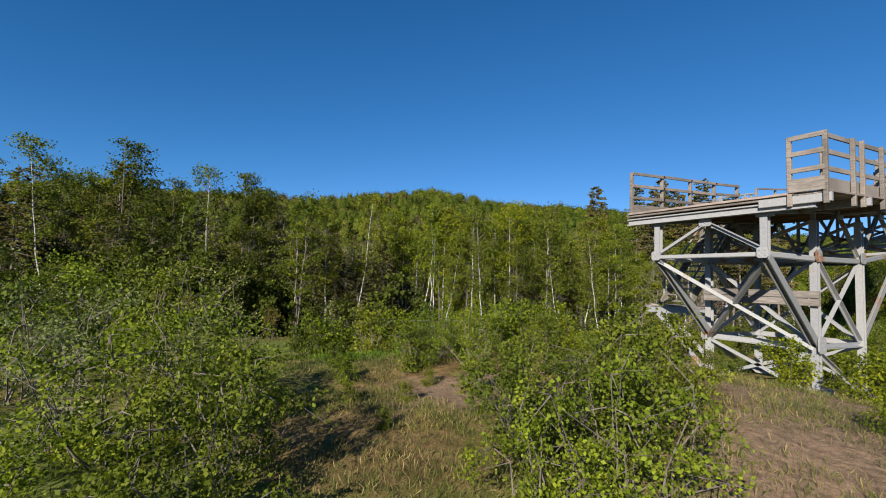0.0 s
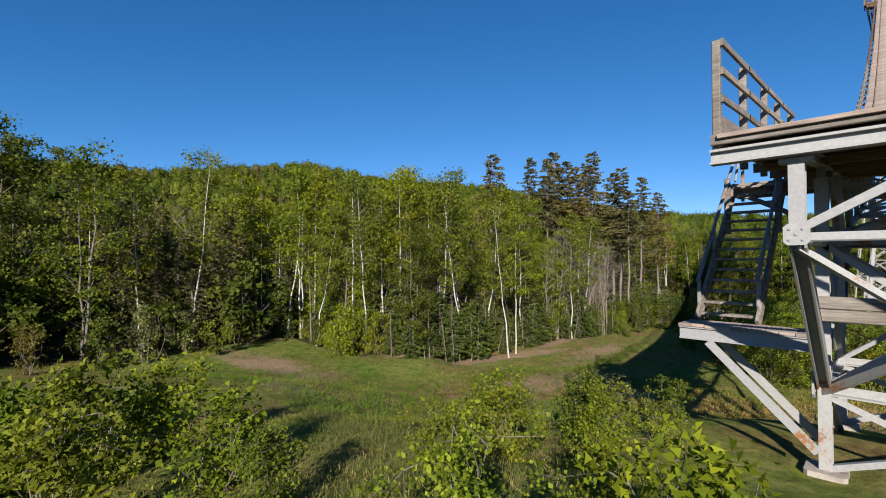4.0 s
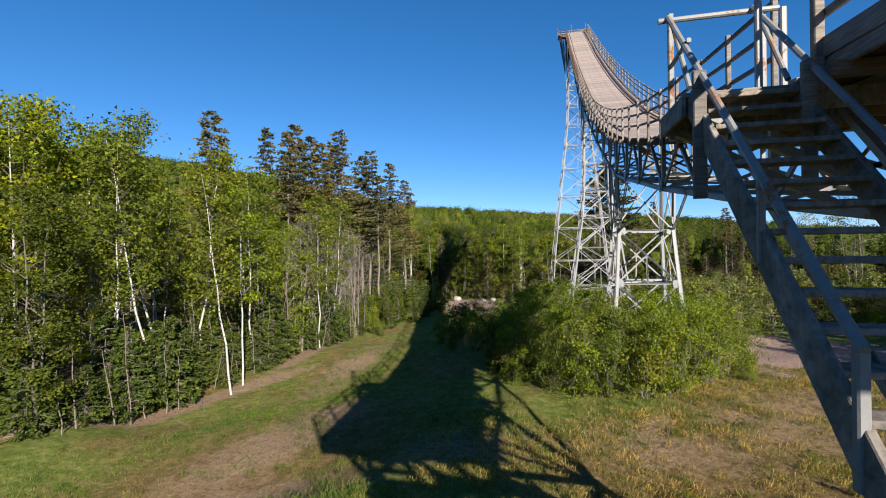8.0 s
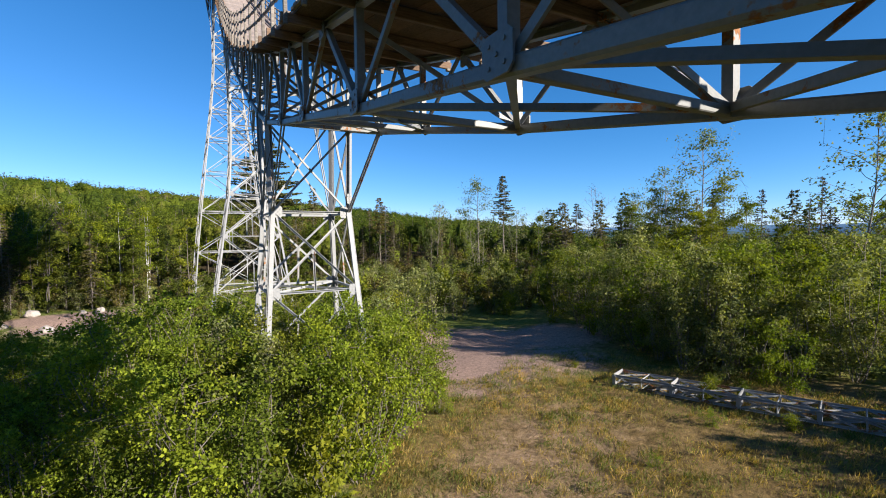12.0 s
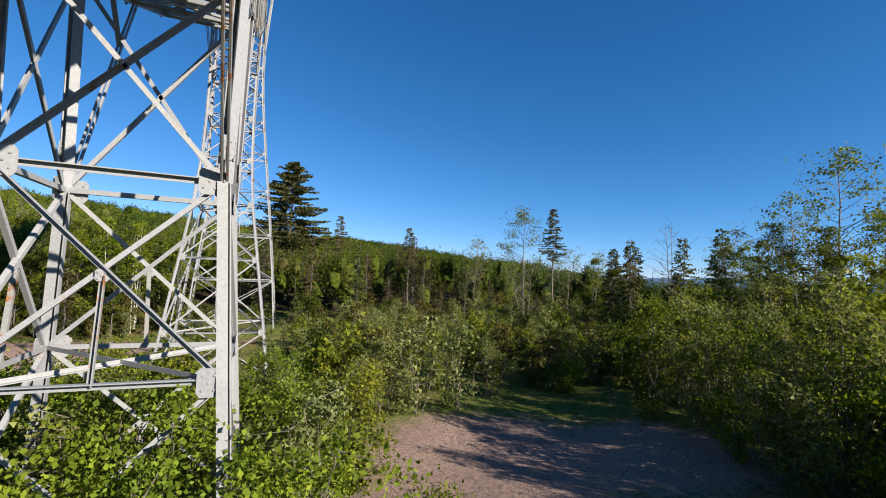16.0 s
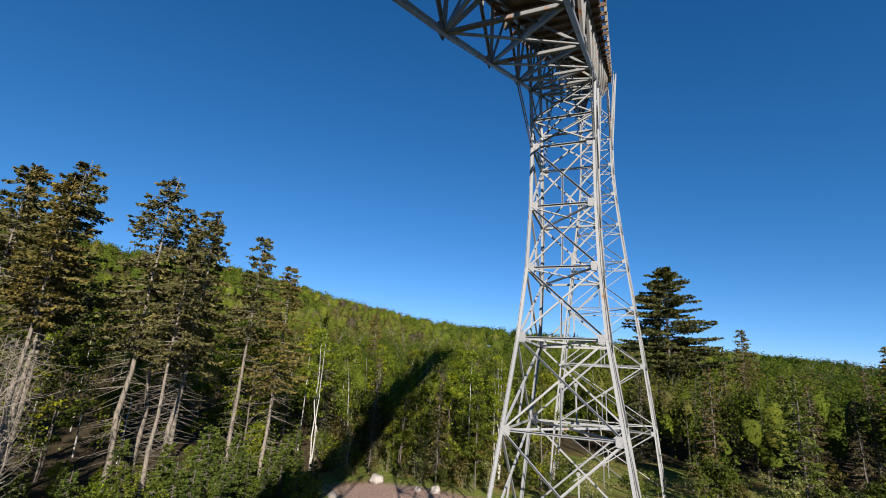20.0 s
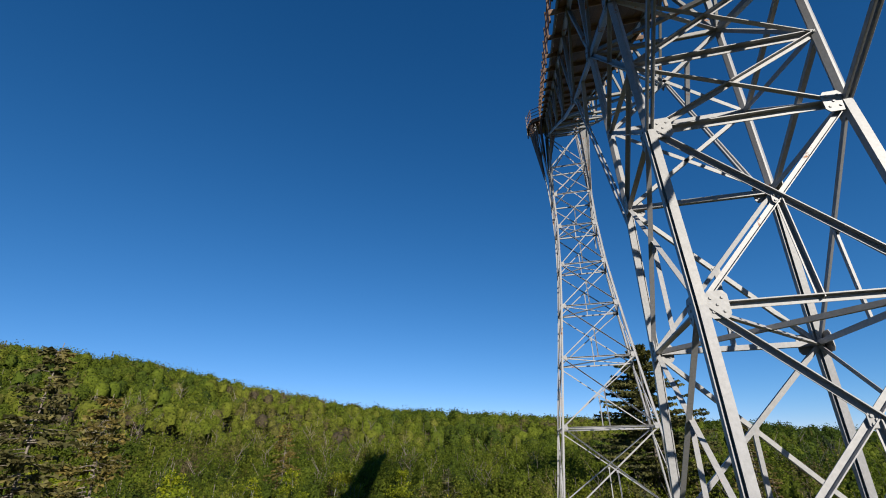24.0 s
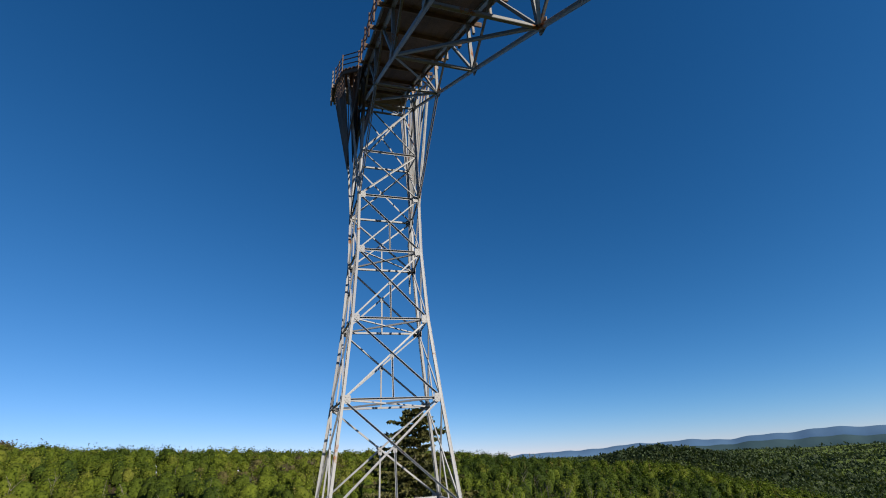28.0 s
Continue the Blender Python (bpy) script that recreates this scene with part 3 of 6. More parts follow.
# trusses under the deck: bottom nodes with posts, top nodes half way between
NODES = [-23.2, -20.4, -17.4, -14.0, -10.7, -7.2, -4.3, -1.3, 1.06, 4.06, 7.7, 11.0, 14.5, 18.0, 20.39, 22.75, 26.75, 30.65, 34.5, 38.35, 42.15, 46.32, 48.7]
truss = thing("inrun_truss", "grey-white riveted steel trusses carrying the curved inrun", "bridge truss")
for sx in (-1, 1):
    x = sx * TX
    top = lambda y: Vector((x, y, deck_z(y) - 0.185))
    low = lambda y: Vector((x, y, chord_z(y)))
    for a, b in zip(NODES[:-1], NODES[1:]):
        mid = (a + b) / 2
        bar("lower_chord", low(a), low(b), rect(0.12, 0.14, 0.02) if a < 22 else rect(0.1, 0.11, 0.016), GREYP, truss)
        bar("upper_chord", top(a), top(mid), eye(0.12, 0.12, 0.02), GREYP, truss)
        bar("upper_chord", top(mid), top(b), eye(0.12, 0.12, 0.02), GREYP, truss)
        if b > -22:
            bar("diagonal", low(a), top(mid), ell(0.085, 0.018), GREYP, truss, (1, 0, 0))
            bar("diagonal", top(mid), low(b), ell(0.085, 0.018), GREYP, truss, (1, 0, 0))
            plate("gusset", top(mid) + Vector((sx * 0.075, 0, -0.09)), (1, 0, 0), 0.34, GREYP, truss, 0.009, tall=0.7)
        bar("post", low(a), top(a), ell(0.11, 0.02), GREYP, truss, (1, 0, 0))
        plate("gusset", low(a) + Vector((sx * 0.095, 0, 0.08)), (1, 0, 0), 0.36, GREYP, truss, 0.009, tall=0.85)
for i, a in enumerate(NODES):
    bar("cross_strut", (-TX, a, chord_z(a)), (TX, a, chord_z(a)), rect(0.09, 0.1, 0.01), GREYP, truss)
    if i + 1 < len(NODES):
        b = NODES[i + 1]
        for s in (-1, 1) if a < 22 else ((-1, 1)[i % 2],):   # crossed in the hollow, single above it
            bar("wind_brace", (-TX * s, a, chord_z(a) + 0.04), (TX * s, b, chord_z(b) + 0.04), ell(0.08, 0.014), GREYP, truss)
            if a > 22:
                continue
            bar("sway_brace", (-TX * s, a, chord_z(a)), (TX * s, a, deck_z(a) - 0.45), ell(0.08, 0.014), GREYP, truss, (0, 1, 0))

# ---- deck ----
deck = thing("inrun_deck", "curved wooden inrun deck of weathered grey boards", "ski jump deck")
BEAMS = sorted(NODES + [(a + b) / 2 for a, b in zip(NODES[:-1], NODES[1:])] + [DECK0 + 0.5])
for y in BEAMS:   # cross beams at the panel points
    tilt = math.atan((deck_z(y + 0.1) - deck_z(y - 0.1)) / 0.2)
    up = (0, -math.sin(tilt), math.cos(tilt))
    w = rail_x(y) + 0.06
    bar("cross_beam", (-w, y, deck_z(y) - 0.18), (w, y, deck_z(y) - 0.18), rect(0.1, 0.15, 0.012), BROWNW, deck, up)
for a, b in zip(BEAMS[:-1:2], BEAMS[2::2]):   # lengthwise boards under the planks
    n = 11
    for i in range(n):
        x0, x1 = [(-1 + (2 * i + 1) / n) * deck_half(q) * 0.985 for q in (a, b)]
        k = random.Random(i * 977 + int(a * 10)).uniform(-0.004, 0.004)
        bar("underboard", (x0, a + 0.004, deck_z(a) - 0.085 + k), (x1, b - 0.004, deck_z(b) - 0.085 + k), rect(2 * deck_half(a) / n - 0.012, 0.035), BROWNY, deck)
ys = [DECK0]
while ys[-1] < DECK1:
    yy = ys[-1]
    sl = (deck_z(yy + 0.1) - deck_z(yy - 0.1)) / 0.2
    ys.append(yy + 0.272 / math.sqrt(1 + sl * sl))
plank_me = Mesh()
sweep(plank_me, (-HALF, 0, 0), (HALF, 0, 0), rect(0.266, 0.05, 0.006))
PLANK = plank_me.data("plank", DECKW)
rnd = random.Random(4)
for yy in ys:
    tilt = math.atan((deck_z(yy + 0.1) - deck_z(yy - 0.1)) / 0.2)
    ob = new("plank", PLANK)
    ob.parent = deck
    ob.matrix_basis = pose(rnd.uniform(-0.035, 0.035), yy, deck_z(yy) - 0.035, math.degrees(tilt) + rnd.uniform(-0.6, 0.6)) @ Matrix.Diagonal((deck_half(yy) / HALF, 1, 1, 1))
for sx in (-1, 1):   # edge boards, left off along the hollow
    yy = DECK0
    while yy < DECK1 - 0.2:
        b = min(yy + 2.9, DECK1)
        if -20.0 < yy < -3:
            yy = b
            continue
        bar("edge_board", (sx * (deck_half(yy) + 0.03), yy, deck_z(yy) - 0.06), (sx * (deck_half(b) + 0.03), b, deck_z(b) - 0.06), rect(0.05, 0.17, 0.01), WOODY, deck)
        yy = b + 0.01

# ---- railings ----
def railing(sx, x, y0, y1, label, heights=(0.38, 0.72, 1.05), step=1.45, post_h=1.08, thin=1.0, wood_=None):
    r = thing("railing", label, "railing", group="inrun railings")
    n = max(1, round((y1 - y0) / step))
    posts = [y0 + (y1 - y0) * i / n for i in range(n + 1)]
    fixed = x
    for i, yy in enumerate(posts):
        z = deck_z(yy)
        x = fixed or rail_x(yy)
        lean = rnd.uniform(-0.015, 0.015)
        bar("post", (sx * x, yy, z - 0.3), (sx * x + lean, yy + lean, z + post_h), rect(0.09 * thin, 0.09 * thin, 0.01), wood_ or WOOD, r, (1, 0, 0))
        if i + 1 < n + 1:
            b = posts[i + 1]
            for h in heights:
                bar("rail", (sx * (x - 0.065), yy - 0.03, z + h + rnd.uniform(-0.012, 0.012)), (sx * ((fixed or rail_x(b)) - 0.065), b + 0.03, deck_z(b) + h + rnd.uniform(-0.012, 0.012)), rect(0.04, 0.085 * thin, 0.006), wood_ or WOODY, r)
    return r


front_rail = railing(-1, HALF + 0.06, -25.75, -20.1, "weathered wooden railing with kickboard beside the takeoff", (0.44, 0.80, 1.15), 1.45, 1.18)
for a, b in ((-25.78, -22.9), (-22.88, -20.05)):
    bar("kickboard", (-HALF - 0.02, a, deck_z(a) + 0.12), (-HALF - 0.02, b, deck_z(b) + 0.10), rect(0.035, 0.26 if a < -24 else 0.2, 0.006), WOODY, front_rail)
railing(-1, None, -19.0, 18.0, "weathered wooden three-rail railing along the shaded inrun edge", thin=0.72)
railing(-1, None, 18.1, 45.3, "thin dark three-rail railing along the steep upper inrun", thin=0.6, wood_=BROWNY)
railing(1, None, -21.6, DECK1 - 0.2, "weathered wooden three-rail railing along the sunny inrun edge")

# raised side walk at the takeoff's other edge
walkway = thing("side_walkway", "narrow plank walkway with tall wooden guard rails beside the takeoff", "walkway")
wx0, wx1, wy0, wy1 = 1.9, 2.52, -25.9, -21.6
wz = deck_z(-25.8) - 0.06
for i in range(5):
    x = wx0 + 0.07 + i * 0.132
    bar("plank", (x, wy0, wz), (x, wy1, wz + 0.28), rect(0.125, 0.05, 0.008), DECKW, walkway)
for yy, h in ((wy0, 0), (-23.9, 0.13), (wy1, 0.28)):
    bar("bearer", (1.3, yy + 0.05, wz - 0.12 + h), (wx1 + 0.08, yy + 0.05, wz - 0.12 + h), rect(0.08, 0.18, 0.01), WHITE, walkway)
for x, yy in ((wx0, wy0), (wx1, wy0), (wx1, -24.55), (wx1, -24.05), (wx1, -22.9), (wx1, wy1), (wx0, -24.3)):
    z = wz + (yy - wy0) * 0.065
    bar("post", (x, yy, z - 0.25), (x, yy, z + 1.22), rect(0.085, 0.085, 0.01), WOOD, walkway, (1, 0, 0))
for h in (0.48, 0.83, 1.17):
    bar("rail", (wx0, wy0 - 0.03, wz + h), (wx1, wy0 - 0.03, wz + h), rect(0.04, 0.1, 0.006), WOOD, walkway)
    for a, b in ((wy0, -24.05), (-24.03, wy1)):
        bar("rail", (wx1 - 0.06, a, wz + h + (a - wy0) * 0.065), (wx1 - 0.06, b, wz + h + (b - wy0) * 0.065), rect(0.04, 0.1, 0.006), WOOD, walkway)
bar("kickboard", (wx0, wy0 - 0.05, wz + 0.16), (wx1, wy0 - 0.05, wz + 0.16), rect(0.03, 0.28, 0.006), WOOD, walkway)
bar("kickboard", (wx1 - 0.07, wy0, wz + 0.16), (wx1 - 0.07, wy1, wz + 0.42), rect(0.03, 0.28, 0.006), WOOD, walkway)

# ---- takeoff bent ----
bent = thing("takeoff_bent", "grey-white painted steel bent under the takeoff lip with rust marks", "steel frame")
FY, Z_T, Z_L = -25.62, 8.05, 7.2
bar("front_beam", (-2.12, -25.78, 8.2), (2.3, -25.78, 8.2), eye(0.15, 0.18, 0.03), WHITE, bent)
bar("front_board", (-2.1, -25.86, 8.4), (1.86, -25.86, 8.4), rect(0.05, 0.13, 0.008), WOOD, bent)
for sx in (-1, 1):
    bar("front_post", (sx * TX, FY, Z_L - 0.05), (sx * TX, FY, Z_T + 0.05), eye(0.15, 0.15, 0.024), WHITE, bent, (0, 1, 0))
    bar("post_cap", (sx * TX - 0.16, FY, Z_T + 0.03), (sx * TX + 0.16, FY, Z_T + 0.03), rect(0.18, 0.07, 0.02), WHITE, bent)
    bar("inverted_brace", (0, FY - 0.02, Z_T - 0.02), (sx * (TX - 0.06), FY - 0.02, Z_L + 0.12), ell(0.1, 0.018), WHITE, bent, (0, -1, 0))
    bar("raker", (sx * TX, FY + 0.02, Z_L - 0.05), (sx * TX, -23.25, 5.1), eye(0.18, 0.16, 0.024), GREYP, bent, (1, 0, 0))
    bar("lower_chord", (sx * TX, FY, Z_L), (sx * TX, -23.2, chord_z(-23.2)), rect(0.13, 0.14, 0.025), WHITE, bent)
    bar("upper_chord", (sx * TX, FY, deck_z(FY) - 0.3), (sx * TX, -23.2, deck_z(-23.2) - 0.2), eye(0.13, 0.16, 0.024), GREYP, bent)
    bar("cross_diagonal", (sx * TX, FY + 0.05 * (sx + 1), Z_L - 0.1), (-sx * TX, -23.3 + 0.05 * sx, 5.0), ell(0.1, 0.018), WHITE if sx < 0 else GREYP, bent, (0, 0, 1))
    for yy in (-23.2, -20.4):
        zb = gh(sx * TX, yy) - 0.3
        bar("column", (sx * TX, yy, zb), (sx * TX, yy, deck_z(yy) - 0.45), eye(0.16, 0.17, 0.024), WHITE, bent, (0, 1, 0))
        m = Mesh()
        sweep(m, Vector((sx * TX, yy, zb - 0.4)), Vector((sx * TX, yy, zb + 0.4)), rect(0.5, 0.5, 0.05))
        part("footing", m.data("footing", STONE), bent)
    bar("side_strut", (sx * TX, -23.2, 5.05), (sx * TX, -20.4, 5.0), ell(0.12, 0.02), WHITE, bent)
    bar("side_diagonal", (sx * TX, -23.2, 5.05), (sx * TX, -20.4, 7.3), ell(0.1, 0.018), WHITE, bent, (1, 0, 0))
    bar("side_diagonal", (sx * TX, -23.2, 7.3), (sx * TX, -20.4, 5.0), ell(0.1, 0.018), WHITE, bent, (1, 0, 0))
    bar("side_diagonal", (sx * TX, -23.2, 4.95), (sx * TX, -20.4, 3.6), ell(0.1, 0.018), WHITE, bent, (1, 0, 0))
    bar("back_raker", (sx * TX, -17.3, chord_z(-17.3) - 0.02), (sx * TX, -20.35, 5.1), eye(0.11, 0.1, 0.018), GREYP, bent, (1, 0, 0))
    plate("gusset", (sx * TX + sx * 0.12, -23.2, 5.1), (1, 0, 0), 0.4, WHITE, bent, bolts=True)
    plate("gusset", (sx * TX, FY - 0.12, Z_L + 0.03), (0, 1, 0), 0.24, WHITE, bent, bolts=True)
bar("front_strut", (-TX, FY, Z_L), (TX, FY, Z_L), rect(0.12, 0.1, 0.015), WHITE, bent)
plate("gusset", (0, FY - 0.06, Z_T - 0.03), (0, 1, 0), 0.3, WHITE, bent, tall=0.6)
for yy in (-23.2, -20.4):
    bar("cross_strut", (-TX, yy, 5.02), (TX, yy, 5.02), ell(0.14, 0.02), WHITE, bent)
    bar("cross_strut", (-TX, yy, 7.25), (TX, yy, 7.25), ell(0.12, 0.02), GREYP, bent)
    for s in (-1, 1):
        bar("cross_diagonal", (-TX * s, yy, 4.95), (TX * s, yy, 3.85), ell(0.09, 0.016), WHITE, bent, (0, 1, 0))
        bar("cross_diagonal", (-TX * s, yy + 0.04 * s, 5.05), (TX * s, yy + 0.04 * s, 7.2), ell(0.09, 0.016), WHITE, bent, (0, 1, 0))
for z in (6.14, 6.33):
    bar("timber", (-TX - 0.05, -23.36, z), (TX + 0.15, -23.36, z), rect(0.07, 0.18, 0.012), WOOD, bent)

# ---- stair with its lower platform and landing ----
stair = thing("access_stair", "steep open wooden stair with pipe handrails up to the deck", "staircase")
SX0, SX1, PZ = -3.13, -2.2, 5.86
SY0, SY1, SZ1 = -22.7, -19.95, 8.7
N_T = 14
for sx in (SX0, SX1):
    bar("stringer", (sx, SY0 - 0.1, PZ - 0.02), (sx, SY1 + 0.06, SZ1 - 0.06), rect(0.055, 0.25, 0.008), STAIRW, stair)
    bar("newel", (sx - 0.02, SY0 + 0.1, PZ), (sx - 0.02, SY0 + 0.1, PZ + 0.72), rect(0.06, 0.06, 0.01), GREYP, stair, (1, 0, 0))
    bar("newel", (sx - 0.05, -20.33, 7.55), (sx - 0.05, -20.33, 8.8), rect(0.065, 0.12, 0.01), WOOD, stair, (1, 0, 0), "thick whitish timber newel")
    bar("stay", (sx, SY1 + 0.1, SZ1 + 0.1), (sx, -19.2, 9.8), rect(0.05, 0.05, 0.014), GREYP, stair, (1, 0, 0))
    m = Mesh()
    sweep(m, (sx - 0.03, SY0 + 0.06, 6.56), (sx - 0.03, -19.12, 9.93), rect(0.06, 0.06, 0.018))
    part("handrail", m.data("handrail", GREYP), stair, "grey-painted pipe handrail")
    bar("mid_rail_stay", (sx - 0.02, -21.55, 6.95), (sx - 0.02, -21.55, 7.6), rect(0.05, 0.05, 0.01), GREYP, stair, (1, 0, 0))
for i in range(N_T):
    f = (i + 0.5) / N_T
    c = Vector(((SX0 + SX1) / 2, SY0 + (SY1 - SY0) * f, PZ + (SZ1 - PZ) * f))
    bar("tread", c + Vector((-0.44, 0, 0)), c + Vector((0.44, 0, 0)), rect(0.22, 0.045, 0.006), STAIRW, stair)
landing = thing("stair_landing", "small railed wooden landing between stair and deck", "landing")
for i in range(4):
    yy = SY1 + 0.14 + i * 0.24
    bar("plank", (SX0 - 0.08, yy, SZ1), (-1.95, yy, SZ1), rect(0.23, 0.05, 0.006), WOOD, landing)
for yy in (SY1 + 0.06, SY1 + 0.92):
    bar("joist", (SX0 - 0.04, yy, SZ1 - 0.13), (-1.3, yy, SZ1 - 0.13), rect(0.08, 0.2, 0.008), STAIRW, landing)
    bar("strut", (SX0 + 0.1, yy, SZ1 - 0.2), (-1.35, yy, SZ1 - 1.15), rect(0.1, 0.1, 0.01), GREYP, landing, (0, 1, 0))
bar("fascia", (SX0 - 0.08, SY1 + 0.02, SZ1 - 0.12), (SX0 - 0.08, SY1 + 0.98, SZ1 - 0.12), rect(0.04, 0.22, 0.006), STAIRW, landing)
for x, yy, h in ((SX0, -19.1, 1.27), (SX1 - 0.2, -19.68, 1.05), (-2.05, -19.42, 1.05), (-2.1, -19.05, 1.2)):
    bar("post", (x, yy, SZ1 - 0.3), (x, yy, SZ1 + h), rect(0.065, 0.065, 0.012), GREYP, landing, (1, 0, 0))
bar("rail", (SX0 - 0.14, -19.1, SZ1 + 1.2), (-1.95, -19.1, SZ1 + 1.2), rect(0.06, 0.06, 0.016), GREYP, landing)
bar("rail", (SX0, SY1 + 0.1, SZ1 + 0.62), (SX0, -19.1, SZ1 + 0.62), rect(0.045, 0.05, 0.01), GREYP, landing)
plat = thing("lower_platform", "small plank platform on white steel beams at the stair foot", "platform")
for i in range(9):
    x = SX0 - 0.1 + i * 0.205
    bar("plank", (x + 0.09, -23.5, PZ - 0.03 + rnd.uniform(-0.006, 0.006)), (x + 0.09, -22.78, PZ - 0.03), rect(0.195, 0.05, 0.006), DECKW, plat)
for yy in (-23.44, -22.84):
    bar("beam", (SX0 - 0.1, yy, PZ - 0.165), (-1.3, yy, PZ - 0.165), eye(0.09, 0.21, 0.02), RUSTP if yy > -23 else WHITE, plat)
    bar("brace", (SX0 + 0.35, yy, PZ - 0.28), (-1.36, yy, 4.15), ell(0.13, 0.02), WHITE, plat, (0, 1, 0))
bar("end_beam", (SX0 - 0.06, -23.39, PZ - 0.165), (SX0 - 0.06, -22.89, PZ - 0.165), eye(0.07, 0.2, 0.016), WHITE, plat)

# curbs that part the track from the side strips
for x in (-1.25, 0.95, 1.2):
    yy = -4.0
    while yy < DECK1 - 0.3:
        b = min(yy + 3.4, DECK1 - 0.1)
        k0, k1 = deck_half(yy) / 1.62, deck_half(b) / 1.62
        bar("curb", (x * k0, yy, deck_z(yy) - 0.02), (x * k1, b, deck_z(b) - 0.02), rect(0.06, 0.12, 0.01), BROWNW, deck)
        yy = b + 0.02

# ---- start platform on top ----
start = thing("start_platform", "railed start platform with thin masts overhanging the inrun top", "platform")
tz = deck_z(DECK1)
PX0, PX1, PY1 = -2.85, 1.65, DECK1 + 1.45
for i in range(6):
    yy = DECK1 + 0.12 + i * 0.25
    bar("plank", (PX0, yy, tz + 0.02), (PX1, yy, tz + 0.02), rect(0.24, 0.05, 0.006), DECKW, start)
for x in (PX0, -1.0, 0.35, PX1):   # posts and rails
    for yy in (DECK1 + 0.05, PY1):
        if x in (PX0, PX1) or yy > DECK1 + 1:
            bar("post", (x, yy, tz - 0.3), (x, yy, tz + 1.1), rect(0.08, 0.08, 0.01), WOOD, start, (1, 0, 0))
for h in (0.4, 0.76, 1.08):
    bar("rail", (PX0, PY1, tz + h), (PX1, PY1, tz + h), rect(0.04, 0.09, 0.006), WOOD, start)
    for x in (PX0, PX1):
        bar("rail", (x, DECK1 + 0.05, tz + h), (x, PY1, tz + h), rect(0.04, 0.09, 0.006), WOOD, start)
bar("panel", (0.4, PY1 - 0.05, tz + 0.55), (PX1, PY1 - 0.05, tz + 0.55), rect(0.03, 1.0, 0.006), BROWNW, start)
for x in (-0.75, 1.5):
    bar("mast", (x, PY1 - 0.1, tz), (x, PY1 - 0.1, tz + 1.95), rect(0.05, 0.05, 0.015), WHITE, start, (1, 0, 0))
bar("skirt", (PX0 + 0.05, DECK1 + 0.1, tz - 0.2), (PX0 + 0.05, PY1, tz - 0.2), rect(0.04, 0.34, 0.008), BROWNW, start)
for x in (PX0 + 0.2, -TX, TX):
    bar("bearer", (x, DECK1 - 0.5, tz - 0.3), (x, PY1, tz - 0.12), rect(0.1, 0.2, 0.01), GREYP, start)
def wing_x(y):
    """The platform's western edge, which flares out from the deck."""
    return float(np.interp(y, (45.3, 46.35, 48.6, PY1), (-1.72, -2.46, -2.72, -2.85)))


# the platform's western wing: short boards beside the deck, a railing along its edge
k = 0
while 45.45 + k * 0.25 < DECK1:
    yy = 45.45 + k * 0.25
    bar("wing_plank", (wing_x(yy), yy, deck_z(yy) - 0.03), (-deck_half(yy) - 0.01, yy, deck_z(yy) - 0.03), rect(0.24, 0.05, 0.006), BROWNY, start)
    k += 1
posts = [45.3, 46.35, 47.4, 48.6, DECK1 + 0.2]
for a, b in zip(posts[:-1], posts[1:]):
    bar("post", (wing_x(a), a, deck_z(a) - 0.25), (wing_x(a), a, deck_z(a) + 1.08), rect(0.055, 0.055, 0.01), BROWNY, start, (1, 0, 0))
    for h in (0.38, 0.72, 1.05):
        bar("rail", (wing_x(a) + 0.045, a, deck_z(a) + h), (wing_x(b) + 0.045, b, deck_z(b) + h), rect(0.04, 0.05, 0.006), BROWNY, start)
    bar("wing_bearer", (wing_x(a) + 0.06, a, deck_z(a) - 0.2), (wing_x(b) + 0.06, b, deck_z(b) - 0.2), rect(0.09, 0.2, 0.012), BROWNY, start)
# dark boards hung in a fan below the wing, and struts below the sunny edge, down to the tower's legs
for row, n in ((0, 17), (1, 15), (2, 13)):
    for i in range(n):
        f = i / (n - 1)
        yt = (44.3, 44.8, 45.4)[row] + (5.6, 5.2, 4.6)[row] * f
        xt = (wing_x(yt) + 0.12, -1.72, -0.75 + 0.5 * f)[row]
        foot = (Vector((-2.0 + 0.1 * f, 46.6 + 1.6 * f, 35.4 - 0.8 * f)), Vector((-1.62, 46.5 + 1.8 * f, 35.8 - 0.6 * f)), Vector((-1.25, 46.4 + 1.9 * f, 36.4 - 0.2 * f)))[row]
        bar("skirt_board", (xt, yt, deck_z(min(yt, DECK1)) - 0.24), foot, rect(0.27 - 0.05 * ((i * 5) % 3), 0.03, 0.004), BROWNY, start, (1, 0, 0))
for i in range(7, 15):
    yt = 40.6 + i * 0.68
    xt = PX1 + 0.3 if yt > 45 else deck_half(yt) + 0.2
    bar("bracket_strut", (xt, yt, deck_z(min(yt, DECK1)) - 0.22), (1.32, 46.35 if yt < 46.0 else 48.65, 33.9 - 0.42 * i), rect(0.09, 0.05, 0.01), GREYP, start, (0, 1, 0))
bar("side_bearer", (PX1 + 0.3, 44.4, deck_z(44.4) - 0.22), (PX1 + 0.3, DECK1, tz - 0.22), rect(0.09, 0.16, 0.012), GREYP, start)
for x in (-TX, TX):
    bar("brace", (x, PY1 - 0.1, tz - 0.2), (x, 48.4, chord_z(48.4)), rect(0.08, 0.08, 0.01), GREYP, start, (1, 0, 0))

